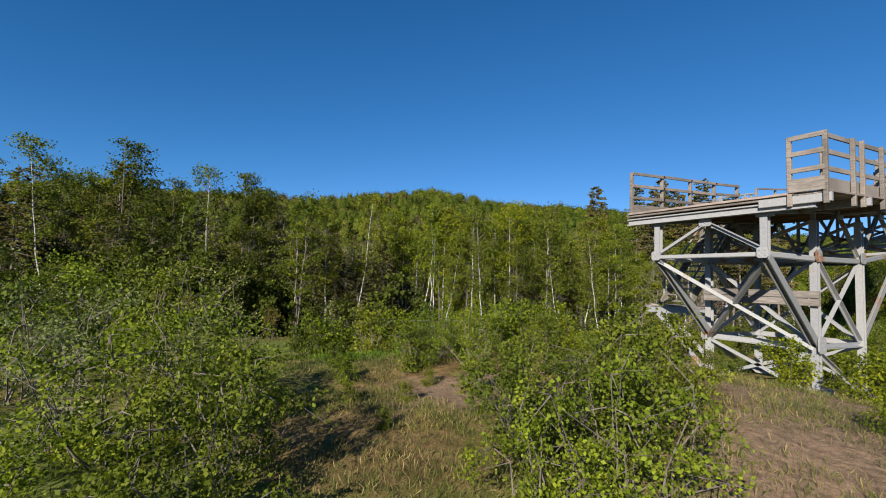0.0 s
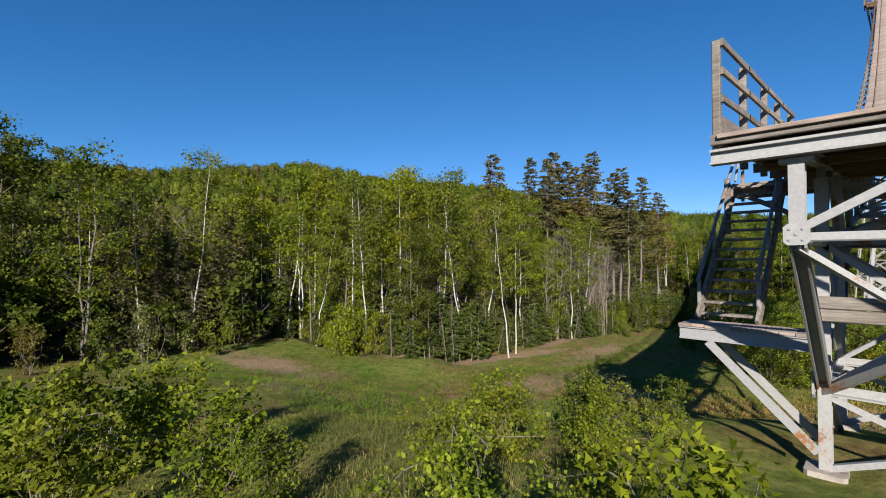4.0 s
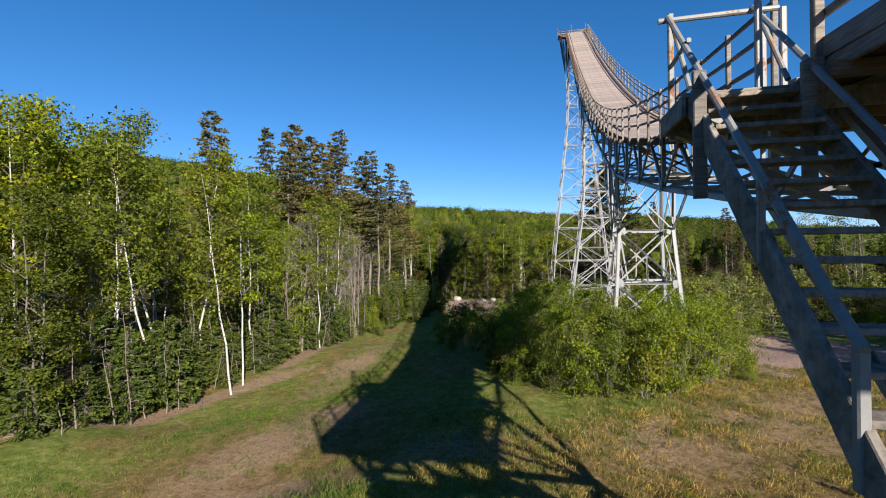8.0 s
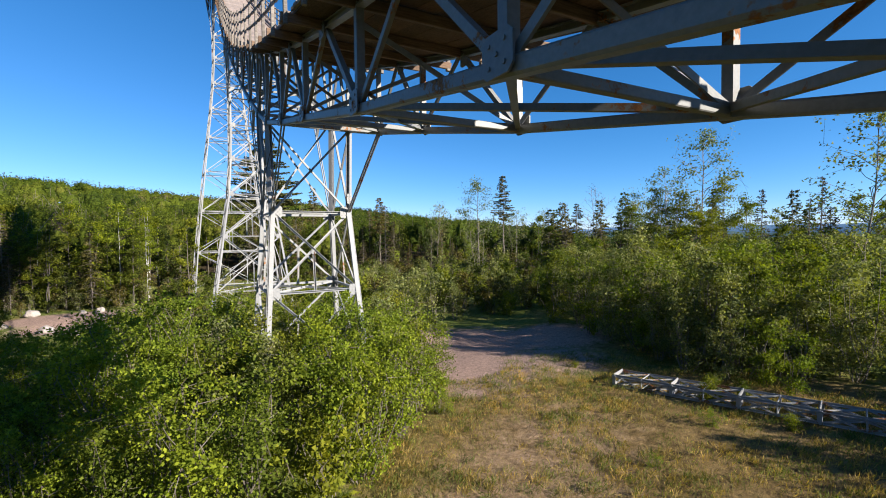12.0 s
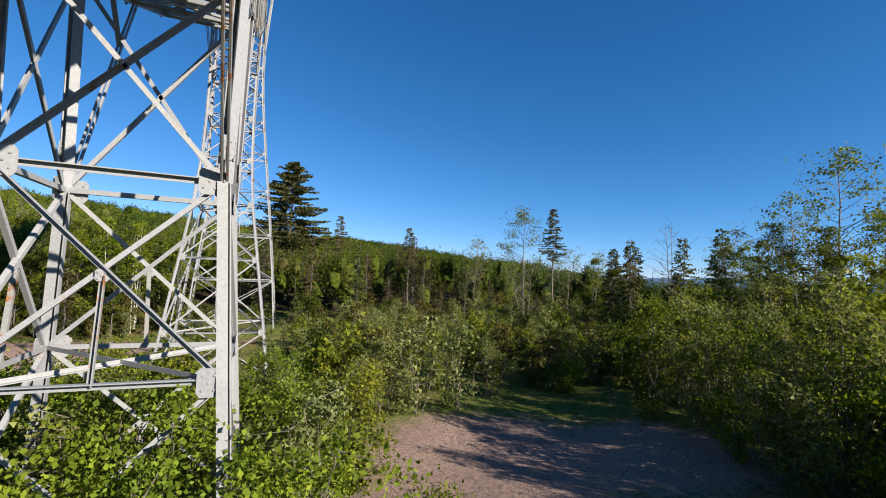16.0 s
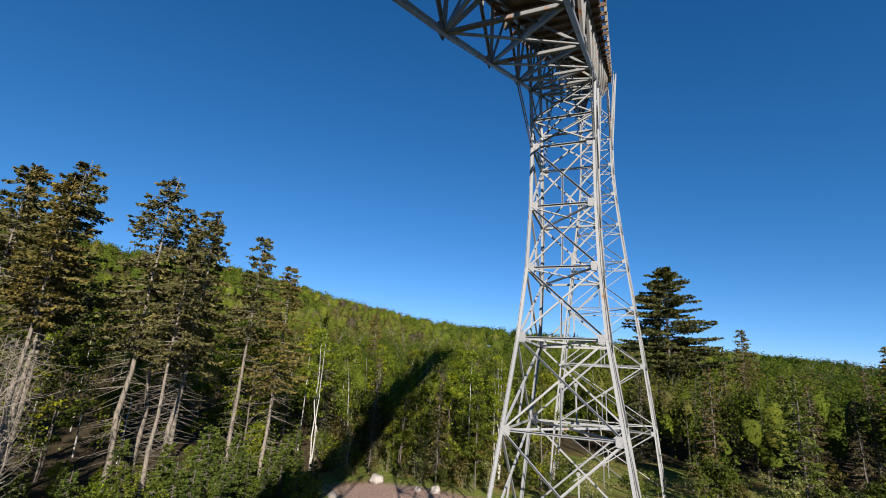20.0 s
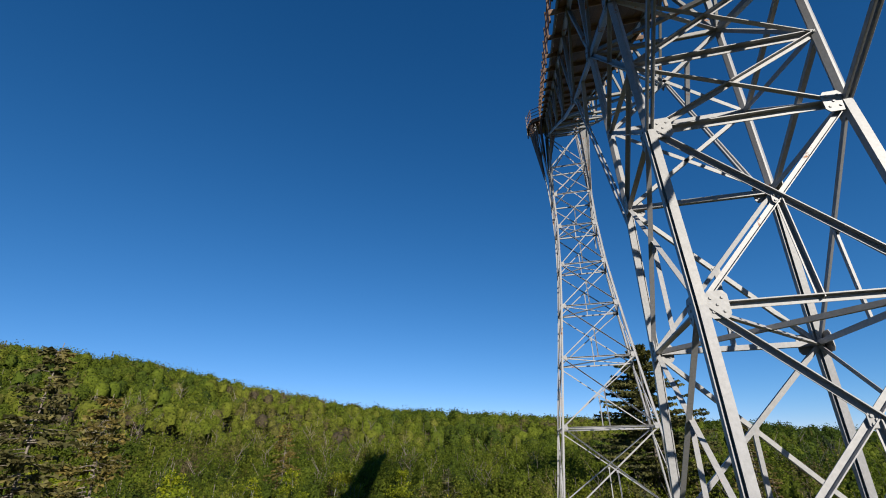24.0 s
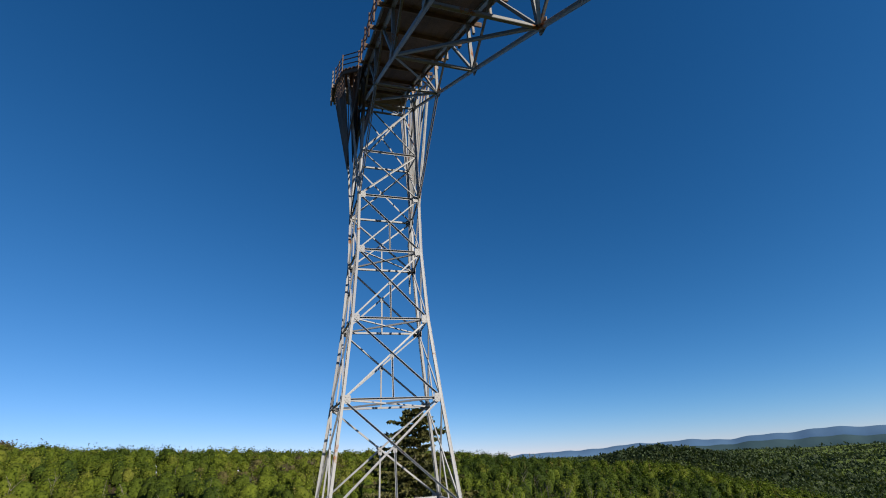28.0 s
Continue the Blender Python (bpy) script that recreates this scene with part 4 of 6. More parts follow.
# ---- plants ----
def fast_mesh(name, verts, faces, material):
    """A mesh from arrays; all faces have the same number of corners."""
    verts, faces = np.asarray(verts, np.float32).reshape(-1, 3), np.asarray(faces, np.int32)
    k = faces.shape[1]
    me = bpy.data.meshes.new(name)
    me.vertices.add(len(verts))
    me.vertices.foreach_set("co", verts.reshape(-1))
    me.loops.add(faces.size)
    me.loops.foreach_set("vertex_index", faces.reshape(-1))
    me.polygons.add(len(faces))
    me.polygons.foreach_set("loop_start", np.arange(0, faces.size, k, dtype=np.int32))
    me.materials.append(material)
    me.update(calc_edges=True)
    return me


def unit(v):
    return v / np.maximum(np.linalg.norm(v, axis=-1, keepdims=True), 1e-6)


def leaf_arrays(pos, size, rng, axis=None, aspect=0.55, tri=False, spread=1.0, face=None):
    """Pointed leaves at pos: each a rhomb (or a triangle) with its own turn."""
    n = len(pos)
    d = unit(rng.normal(size=(n, 3)) * spread + (0 if axis is None else axis))
    s = unit(np.cross(d, rng.normal(size=(n, 3)) + (0 if face is None else face)))
    L = (size * rng.uniform(0.6, 1.3, n))[:, None]
    if tri:
        v = np.stack([pos, pos + d * L * 0.7 + s * L * aspect * 0.7, pos + d * L - s * L * aspect * 0.5], 1)
        return v.reshape(-1, 3), np.arange(3 * n).reshape(n, 3)
    fold = unit(np.cross(d, s)) * L * 0.12
    v = np.stack([pos, pos + d * L * 0.5 + s * L * aspect * 0.5 + fold, pos + d * L, pos + d * L * 0.5 - s * L * aspect * 0.5 + fold], 1)
    return v.reshape(-1, 3), np.arange(4 * n).reshape(n, 4)


def limb(m, p, q, r0, r1, sides=5, bend=0.0, rng=None, steps=3):
    """A tapered, slightly crooked limb; gives back its middle points."""
    p, q = np.array(p, float), np.array(q, float)
    ln = np.linalg.norm(q - p)
    off = rng.normal(size=(steps + 1, 3)) * bend * ln if rng is not None else np.zeros((steps + 1, 3))
    off[0] = 0
    pts = np.array([p + (q - p) * i / steps for i in range(steps + 1)]) + off
    d = unit((q - p)[None])[0]
    s = unit(np.cross(d, [0.3, 0.9, 0.1])[None])[0]
    u = np.cross(d, s)
    vs = []
    for i, c in enumerate(pts):
        r = r0 + (r1 - r0) * i / steps
        vs += [tuple(c + (s * math.cos(2 * math.pi * k / sides) + u * math.sin(2 * math.pi * k / sides)) * r) for k in range(sides)]
    m.add(vs, [(i * sides + k, i * sides + (k + 1) % sides, (i + 1) * sides + (k + 1) % sides, (i + 1) * sides + k) for i in range(steps) for k in range(sides)])
    return pts


def broadleaf(seed, h, base, width, n_leaf, leaf, bark_m, leaf_m, lean=0.03, limbs=26, r=0.1, forks=1, clump=0.45):
    """A slender tree: trunk or forked stems, rising limbs with twigs, leaves in loose clumps."""
    rng = np.random.default_rng(seed)
    m, br, pos = Mesh(), Mesh(), []
    for f in range(forks):
        top = np.array([rng.normal() * lean * h + (f - (forks - 1) / 2) * width * 0.5, rng.normal() * lean * h, h * rng.uniform(0.88, 1.0) if f else h])
        start = np.array([(f - (forks - 1) / 2) * 0.12, 0, -0.3])
        trunk = limb(m, start, top, r, r * 0.12, 6, 0.0045, rng, 8)
        for i in range(limbs // forks):
            t = base + (1 - base) * (i + rng.uniform(0, 1)) / (limbs / forks) * 0.97
            c = np.array([np.interp(t * 8, range(9), trunk[:, k]) for k in range(3)])
            a = rng.uniform(0, 2 * math.pi)
            prof = math.sin(math.pi * min(1, (t - base) / (1 - base) * 0.82 + 0.16)) ** 0.8
            ln = width * prof * rng.uniform(0.6, 1.1)
            end = c + np.array([math.cos(a) * ln, math.sin(a) * ln, ln * rng.uniform(0.35, 1.0)])
            mid = limb(br, c, end, r * (1 - t) * 0.45 + 0.01, 0.005, 3, 0.05, rng, 3)
            for q in (mid[2], end):
                e2 = q + rng.normal(size=3) * ln * 0.32
                limb(br, q, e2, 0.009, 0.004, 3, 0.05, rng, 1)
                pos.append(q), pos.append(e2)
            pos.append(mid[1] * 0.4 + end * 0.6)
        pos.append(top)
    pos = np.array(pos)
    if n_leaf:
        pos = pos[rng.uniform(size=len(pos)) < 0.78]
        share = rng.uniform(0.25, 1.0, len(pos)) ** 1.5
        pick = rng.choice(len(pos), n_leaf, p=share / share.sum())
        c = pos[pick] + rng.normal(size=(n_leaf, 3)) * (clump * rng.uniform(0.6, 1.25, len(pos)))[pick][:, None] * np.array([1, 1, 0.48])
        out = c - np.array([0, 0, h * (0.25 + 0.3 * base)])
        out[:, 2] *= 0.5
        v, f = leaf_arrays(c, leaf, rng, np.array([0, 0, -0.3]), 0.75, tri=True, face=unit(out) * 0.7 + np.array([0, 0, 1.0]))
        crown = fast_mesh("crown", v, f, leaf_m)
    else:
        crown = None
    return m.data("trunk", bark_m, True), crown, br.data("crown_frame", BARK if bark_m is BIRCH else bark_m)


def conifer(seed, h, base, width, bark_m, leaf_m, r=0.16, n_whorl=34, per=6, droop=0.25, card=0.2, cards=12, snags=26, ragged=0.3, taper=0.75):
    """A spruce or fir: whorls of drooping boughs with needle sprays, dead snags below them."""
    rng = np.random.default_rng(seed)
    m, pos, axs = Mesh(), [], []
    limb(m, (0, 0, -0.3), (rng.normal() * 0.02 * h, rng.normal() * 0.02 * h, h), r, 0.015, 7, 0.004, rng, 8)
    for i in range(n_whorl):
        t = (i + 0.5) / n_whorl
        z = h * (base + (1 - base) * t)
        for k in range(per):
            if rng.uniform() < ragged * 0.5:
                continue
            a = rng.uniform(0, 2 * math.pi)
            ln = width * ((1 - t) ** taper * 0.92 + 0.07) * rng.uniform(1 - ragged, 1.1)
            if t < 0.18:
                ln *= 0.55 + 2.4 * t
            d = np.array([math.cos(a), math.sin(a), 0])
            q0 = np.array([0, 0, min(h * 0.985, z + rng.uniform(-0.6, 0.6) * h * (1 - base) / n_whorl)])
            end = q0 + d * ln + np.array([0, 0, -droop * ln + 0.1 * t])
            limb(m, q0, end, 0.02 + 0.02 * (1 - t), 0.005, 3, 0.0, rng, 1)
            n = max(4, int(cards * (ln / width + 0.25)))
            s = np.sort(rng.uniform(0.18, 1.02, n))[:, None]
            side = np.cross(d, [0, 0, 1.0])
            w = (1.05 - s) * 0.32 * ln
            p = q0 + (end - q0) * s + side * rng.uniform(-1, 1, (n, 1)) * w + rng.normal(size=(n, 3)) * 0.03
            p[:, 2] += 0.12 * ln * (s[:, 0] - 0.4) ** 2
            pos.append(p)
            axs.append(np.tile(d * 1.0 + np.array([0, 0, -0.35]), (n, 1)) + side * rng.uniform(-0.8, 0.8, (n, 1)))
    for i in range(snags):
        z = h * rng.uniform(0.1, base + 0.1)
        a = rng.uniform(0, 2 * math.pi)
        ln = width * rng.uniform(0.25, 0.7)
        limb(m, (0, 0, z), (math.cos(a) * ln, math.sin(a) * ln, z - ln * rng.uniform(0.0, 0.5)), 0.018, 0.004, 3, 0.0, rng, 1)
    pos, axs = np.concatenate(pos), np.concatenate(axs)
    v, f = leaf_arrays(pos, card, rng, axs, 0.5, tri=True, spread=0.35)
    return m.data("trunk", bark_m, True), fast_mesh("crown", v, f, leaf_m)


def shrub_mesh(seed, h, w, n_leaf, leaf, leaf_m, stems=11, clump=0.16, wood=None, tri=True):
    rng = np.random.default_rng(seed)
    m, pos = Mesh(), []
    for i in range(stems):
        a, k = rng.uniform(0, 2 * math.pi), rng.uniform(0.15, 1.0)
        top = np.array([math.cos(a) * w * k, math.sin(a) * w * k, h * (1.05 - 0.45 * k * k) * rng.uniform(0.75, 1.08)])
        s = limb(m, (math.cos(a) * 0.12, math.sin(a) * 0.12, -0.15), top, 0.02, 0.006, 3, 0.05, rng, 4)
        for j in (1, 2, 3, 4, 4):
            e = s[j] + rng.normal(size=3) * np.array([0.3, 0.3, 0.24]) * w * 0.75
            e[2] = max(e[2], 0.05)
            limb(m, s[j], e, 0.009, 0.003, 3, 0.04, rng, 1)
            for f in (0.35, 0.7, 1.0):
                pos.append(s[j] + (e - s[j]) * f)
        pos.append(top)
    pos = np.array(pos)
    pos = pos[rng.uniform(size=len(pos)) < 0.72]
    share = rng.uniform(0.1, 1.0, len(pos)) ** 1.6
    pick = rng.choice(len(pos), n_leaf, p=share / share.sum())
    c = pos[pick] + rng.normal(size=(n_leaf, 3)) * (clump * rng.uniform(0.5, 1.2, len(pos)))[pick][:, None] * np.array([1, 1, 0.75])
    c[:, 2] = np.maximum(c[:, 2], 0.02)
    v, f = leaf_arrays(c, leaf * (1.25 if tri else 1.0), rng, np.array([0, 0, 0.1]), 0.72, tri=tri, face=unit(c - np.array([0, 0, h * 0.2])) * 0.9 + np.array([0, 0, 0.5]))
    return m.data("stem_bundle", wood or BARK), fast_mesh("leaves", v, f, leaf_m)


def place(pair, name, label, category, x, y, turn, size, group, part_names=("trunk", "crown", "crown_frame"), sink=0.0, tall=1.0):
    t = thing(name, label, category, group)
    for nm, me in zip(part_names, pair):
        if me:
            part(nm, me, t)
    t.matrix_basis = pose(x, y, gh(x, y) - sink, 0, 0, turn) @ Matrix.Diagonal((size, size, size * tall, 1))
    return t


R = random.Random(11)
def birches(k, leaf, limbs):
    return [broadleaf(s, 12.0, b, w, int(nl * k), leaf, BIRCH, lm, lean=ln, limbs=limbs, r=0.068, forks=fk, clump=0.3) for s, b, w, nl, lm, fk, ln in
            ((1, 0.40, 1.7, 3200, LEAFY, 1, 0.03), (2, 0.48, 1.5, 2700, LEAFY, 1, 0.02), (3, 0.36, 1.8, 3300, LEAF, 1, 0.05), (4, 0.5, 1.4, 2300, LEAFY, 2, 0.04), (5, 0.42, 1.6, 2600, LEAF, 1, 0.09))]


def greens(k, leaf, limbs):
    return [broadleaf(s, 12.0, b, w, int(nl * k), leaf, BARK, lm, limbs=limbs, r=0.09, forks=fk, clump=0.36) for s, b, w, nl, lm, fk in
            ((11, 0.12, 2.2, 4800, LEAF, 1), (12, 0.14, 2.1, 6000, LEAFD, 2), (13, 0.12, 2.3, 4800, LEAFY, 1), (14, 0.2, 1.9, 4200, LEAF, 2))]


BIRCHES, GREENS = birches(1.15, 0.15, 30), greens(1.15, 0.165, 32)
BIRCHES_FAR, GREENS_FAR = birches(0.6, 0.2, 17), greens(0.6, 0.22, 17)
BARES = [broadleaf(s, 10.0, 0.3, 1.9, nl, 0.11, DEADB, LEAFG, limbs=60, r=0.07, forks=fk, clump=0.3) for s, nl, fk in ((21, 0, 2), (22, 450, 3))]
THINS = [broadleaf(s, 11.0, b, 2.1, nl, 0.15, DEADB, LEAFG, limbs=36, r=0.08, forks=fk, clump=0.28) for s, b, nl, fk in ((26, 0.35, 1900, 1), (27, 0.45, 1300, 1))]
SPRUCEN = foliage("needles_spruce", (0.048, 0.044, 0.017), (0.15, 0.126, 0.05), 0.18)
SPRUCES = [conifer(31, 18.0, 0.5, 3.3, DEADB, SPRUCEN, 0.19, 24, 9, 0.12, 0.27, 46, 120, 0.6, 0.68), conifer(32, 18.0, 0.42, 3.3, DEADB, SPRUCEN, 0.18, 26, 9, 0.18, 0.27, 46, 110, 0.55, 0.7), conifer(33, 18.0, 0.55, 2.4, DEADB, SPRUCEN, 0.17, 22, 9, 0.1, 0.26, 44, 130, 0.6, 0.62)]
DENSE = [conifer(41, 9.0, 0.08, 2.0, BARK, NEEDLE, 0.11, 30, 7, 0.3, 0.24, 19, 4, 0.35), conifer(42, 9.0, 0.1, 1.8, BARK, NEEDLEY, 0.1, 28, 7, 0.25, 0.24, 19, 4, 0.35), conifer(43, 10.0, 0.12, 1.5, BARK, DEADN, 0.11, 28, 6, 0.2, 0.2, 18, 10, 0.5)]
FIRS = [conifer(51, 3.6, 0.05, 1.25, BARK, NEEDLEY, 0.05, 18, 7, 0.2, 0.16, 30, 0, 0.3), conifer(52, 3.6, 0.06, 1.1, BARK, NEEDLEY, 0.05, 18, 7, 0.25, 0.16, 28, 0, 0.35)]
PINE = conifer(61, 21.0, 0.3, 7.6, BARK, NEEDLE, 0.3, 27, 14, 0.02, 0.36, 190, 14, 0.6, 0.66)
LEAFB = foliage("leaf_budding_brown", (0.045, 0.042, 0.014), (0.135, 0.118, 0.036), 0.3)
SHRUBS = {"green": [shrub_mesh(71, 2.6, 1.35, 2300, 0.10, LEAF), shrub_mesh(72, 2.6, 1.2, 2100, 0.10, LEAFY), shrub_mesh(77, 2.6, 1.3, 2300, 0.10, LEAFD)],
          "deep": [shrub_mesh(71, 2.6, 1.35, 1150, 0.14, LEAF, 7), shrub_mesh(72, 2.6, 1.2, 1150, 0.12, LEAFB, 8, wood=DEADB), shrub_mesh(77, 2.6, 1.3, 1250, 0.13, LEAFD, 7), shrub_mesh(73, 2.6, 1.1, 1000, 0.1, LEAFG, 7, wood=DEADB)],
          "grey": [shrub_mesh(73, 2.6, 1.1, 1900, 0.075, LEAFG, wood=DEADB), shrub_mesh(78, 2.6, 1.25, 2000, 0.09, LEAF)],
          "pale": [shrub_mesh(73, 2.6, 1.1, 3000, 0.06, LEAFG, wood=DEADB)],
          "bright": [shrub_mesh(74, 1.8, 1.0, 2300, 0.085, LEAFY), shrub_mesh(75, 1.8, 1.05, 2500, 0.08, LEAF)],
          "lush": [shrub_mesh(81, 2.7, 1.35, 5600, 0.07, LUSH, 14, 0.15, tri=False), shrub_mesh(82, 2.6, 1.25, 5200, 0.068, LEAF, 13, 0.15, tri=False), shrub_mesh(83, 2.9, 1.25, 5600, 0.07, LUSH, 14, 0.15, tri=False)],
          "tall": [shrub_mesh(86, 5.0, 1.5, 3000, 0.105, LEAF, 9, 0.2), shrub_mesh(87, 5.2, 1.3, 2900, 0.09, LEAFG, 9, 0.2, wood=DEADB), shrub_mesh(88, 4.8, 1.45, 3000, 0.1, LEAFY, 9, 0.2), shrub_mesh(89, 5.4, 1.2, 2600, 0.085, LEAFG, 9, 0.2, wood=DEADB)],
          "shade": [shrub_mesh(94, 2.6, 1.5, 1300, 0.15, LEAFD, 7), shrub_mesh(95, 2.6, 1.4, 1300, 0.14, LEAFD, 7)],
          "near": [shrub_mesh(76, 1.8, 1.35, 4300, 0.062, LEAF, 12, 0.12, tri=False), shrub_mesh(80, 1.75, 1.3, 4100, 0.06, LUSH, 12, 0.12, tri=False), shrub_mesh(84, 1.85, 1.25, 4100, 0.064, LEAF, 12, 0.12, tri=False), shrub_mesh(85, 1.7, 1.3, 4100, 0.058, LUSH, 12, 0.12, tri=False), shrub_mesh(79, 1.8, 1.4, 3600, 0.052, LEAFG, 12, 0.12, tri=False)]}
B_L = "slender white-barked birch in fresh green leaf at the wood's edge"
G_L = "leafy green deciduous tree standing in the mixed wood"
S_L = "tall dark spruce with a bare lower trunk and ragged top"
D_L = "dense dark conifer among the leafy trees"
F_L = "young fir with soft green needles at the wood's edge"
N_L = "bare grey leafless tree with many fine upright twigs"
T_L = "thin tall tree with sparse pale leaves above the thicket"
PT = "woodland trees"


def deep(x, y):
    return x < -31 or y > 40 or x > 22


def birch_at(x, y, s=1.0, tall=1.0):
    place(R.choice(BIRCHES_FAR if deep(x, y) else BIRCHES), "birch_tree", B_L, "tree", x, y, R.uniform(0, 360), s, PT, tall=tall)


def green_at(x, y, s=1.0, tall=1.0):
    place(R.choice(GREENS_FAR if deep(x, y) else GREENS), "leafy_tree", G_L, "tree", x, y, R.uniform(0, 360), s, PT, tall=tall)


def spruce_at(x, y, top, k=None):
    place(SPRUCES[k] if k is not None else R.choice(SPRUCES), "spruce_tree", S_L, "tree", x, y, R.uniform(0, 360), (top - gh(x, y)) / 18.0, PT)


def dense_at(x, y, s=1.0, k=None):
    place(DENSE[k] if k is not None else R.choice(DENSE), "conifer_tree", D_L, "tree", x, y, R.uniform(0, 360), s, PT)


def fir_at(x, y, s=1.0):
    place(R.choice(FIRS), "young_fir", F_L, "tree", x, y, R.uniform(0, 360), s, PT)


# landmark trees
for x, y, top, k in ((-29.7, 4.4, 18.0, 1), (-30.0, 19.6, 19.8, 0), (-29.2, 24.9, 21.8, 1), (-24.9, 30.6, 18.6, 2), (-33.0, 21.4, 21.8, 0), (-23.6, 23.5, 15.8, 2), (-28.0, 18.2, 18.6, 2), (-31.5, 28.5, 20.8, 1), (-35.6, 19.8, 21.2, 2),
                     (38.8, 42.2, 16.3, 2), (69.0, 57.0, 13.6, 1), (14.9, 68.9, 16.0, 2), (20.9, 49.8, 12.9, 2), (-37.0, 70.3, 17.6, 1)):
    spruce_at(x, y, top, k)
place(PINE, "white_pine", "broad dark pine with layered horizontal boughs", "tree", 7.3, 76.0, 40, (25.7 - gh(7.3, 76.0)) / 21.0, PT)
for x, y, s in ((-24.55, -12.06, 1.01), (-25.9, -12.6, 0.99), (-23.84, -8.94, 1.12), (-22.33, -8.09, 1.0), (-19.95, -5.95, 0.9), (-20.35, -4.6, 0.86), (-31.2, -14.9, 0.97), (-32.3, -15.4, 1.05), (-36.6, -16.9, 1.0), (-28.2, -13.5, 1.02), (-21.6, -2.2, 0.98), (-27.0, -9.5, 1.12),
                (-22.6, -5.2, 1.05), (-24.6, -5.6, 1.08), (-26.6, -7.6, 1.08), (-29.5, -11.8, 1.0), (-34.0, -13.5, 1.08), (-23.0, 0.6, 1.0), (-38.4, -17.4, 1.05), (-30.2, -9.4, 1.1)):
    birch_at(x, y, s)
for x, y, s, k in ((-21.6, 3.2, 0.95, 0), (-22.4, 6.0, 1.0, 1), (-23.6, 8.0, 1.0, 0), (43.1, 26.9, 1.25, 0), (24.5, 27.0, 0.8, 1), (-41.0, -14.5, 0.9, 1)):
    place(BARES[k], "bare_tree", N_L, "tree", x, y, R.uniform(0, 360), s, PT)
for x, y, s, k in ((29.1, 34.1, 1.22, 0), (38.0, 9.7, 1.38, 0), (33.0, 9.4, 1.0, 1), (35.0, 15.0, 0.9, 1), (30.0, 48.0, 1.0, 1), (26.5, -6.0, 1.1, 0)):
    place(THINS[k], "thin_tree", T_L, "tree", x, y, R.uniform(0, 360), s, PT)


def spaced(n, sample, gap, taken, tries=40):
    out = []
    for _ in range(n * tries):
        if len(out) >= n:
            break
        x, y = sample()
        if all((x - a) ** 2 + (y - b) ** 2 > gap * gap for a, b in taken + out):
            out.append((x, y))
    return out


def in_wood_west(x, y):
    return x < -20.8 - 0.02 * abs(y) and y > (-13.5 if x > -30 else -13.5 - (-30 - x) * 0.18) and y < 60


taken = [(-29.7, 4.4), (-26.6, 21.8), (-29.2, 24.9), (-24.9, 30.6)]
edge = spaced(38, lambda: (R.uniform(-27, -20.8), R.uniform(-14.5, 11)), 1.3, taken)
for x, y in edge:
    k = R.random()
    if k < 0.42:
        fir_at(x, y, R.uniform(0.6, 1.15))
    elif k < 0.66:
        birch_at(x, y, R.uniform(0.7, 1.0))
    else:
        green_at(x, y, R.uniform(0.4, 0.75))
row = spaced(14, lambda: (R.uniform(-46, -27), R.uniform(-16.5, -12.5)), 1.8, taken + edge)
for x, y in row:
    R.choice((birch_at, green_at))(x, y, R.uniform(0.7, 1.08))
inner = [p for p in spaced(70, lambda: (R.uniform(-52, -23), R.uniform(-15, 46)), 3.2, taken + edge + row) if in_wood_west(*p) and not (p[0] > -33 and 11 < p[1] < 33)]
for x, y in inner:
    k = R.random()
    if k < 0.44:
        green_at(x, y, R.uniform(0.85, 1.1))
    elif k < 0.84:
        birch_at(x, y, R.uniform(0.95, 1.15))
    else:
        dense_at(x, y, R.uniform(0.8, 1.2))
# southern wood: mostly dark leaves, whose colour stands in for its shade
south = spaced(58, lambda: (R.uniform(-56, -31), R.uniform(-62, -22.0)), 2.4, taken)
for x, y in south:
    k = R.random()
    edge = 0.8 if x > -37 and y > -28 else 0.96   # lower at the open corner
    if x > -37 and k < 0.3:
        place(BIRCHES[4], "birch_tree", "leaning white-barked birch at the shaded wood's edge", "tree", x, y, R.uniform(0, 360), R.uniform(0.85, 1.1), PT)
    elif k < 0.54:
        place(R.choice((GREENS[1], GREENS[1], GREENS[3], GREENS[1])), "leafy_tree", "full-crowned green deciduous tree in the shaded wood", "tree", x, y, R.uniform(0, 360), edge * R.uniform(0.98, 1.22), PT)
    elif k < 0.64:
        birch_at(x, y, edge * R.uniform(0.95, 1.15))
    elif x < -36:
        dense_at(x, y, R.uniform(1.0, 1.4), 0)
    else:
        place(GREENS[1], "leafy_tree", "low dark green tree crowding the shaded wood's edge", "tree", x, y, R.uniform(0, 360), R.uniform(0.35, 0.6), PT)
north = spaced(70, lambda: (R.uniform(-36, 30), R.uniform(42, 72)), 2.7, taken + [(0, 47), (6.4, 62.5), (-13, 42)])
for x, y in north:
    if abs(x) < 6 and y < 55 or (-20 < x < 0 and y < 44):
        continue
    k = R.random()
    if x > 7 and k < 0.72:
        dense_at(x, y, R.uniform(0.7, 1.1), R.choice((2, 2, 2, 0)))
    elif k < 0.5:
        green_at(x, y, R.uniform(0.55, 0.9))
    elif k < 0.72:
        birch_at(x, y, R.uniform(0.7, 0.95))
    else:
        dense_at(x, y, R.uniform(0.8, 1.2))
east = spaced(60, lambda: (R.uniform(24, 66), R.uniform(-16, 58)), 3.2, taken + [(38, 9.7), (29.1, 34.1), (38.8, 42.2)])
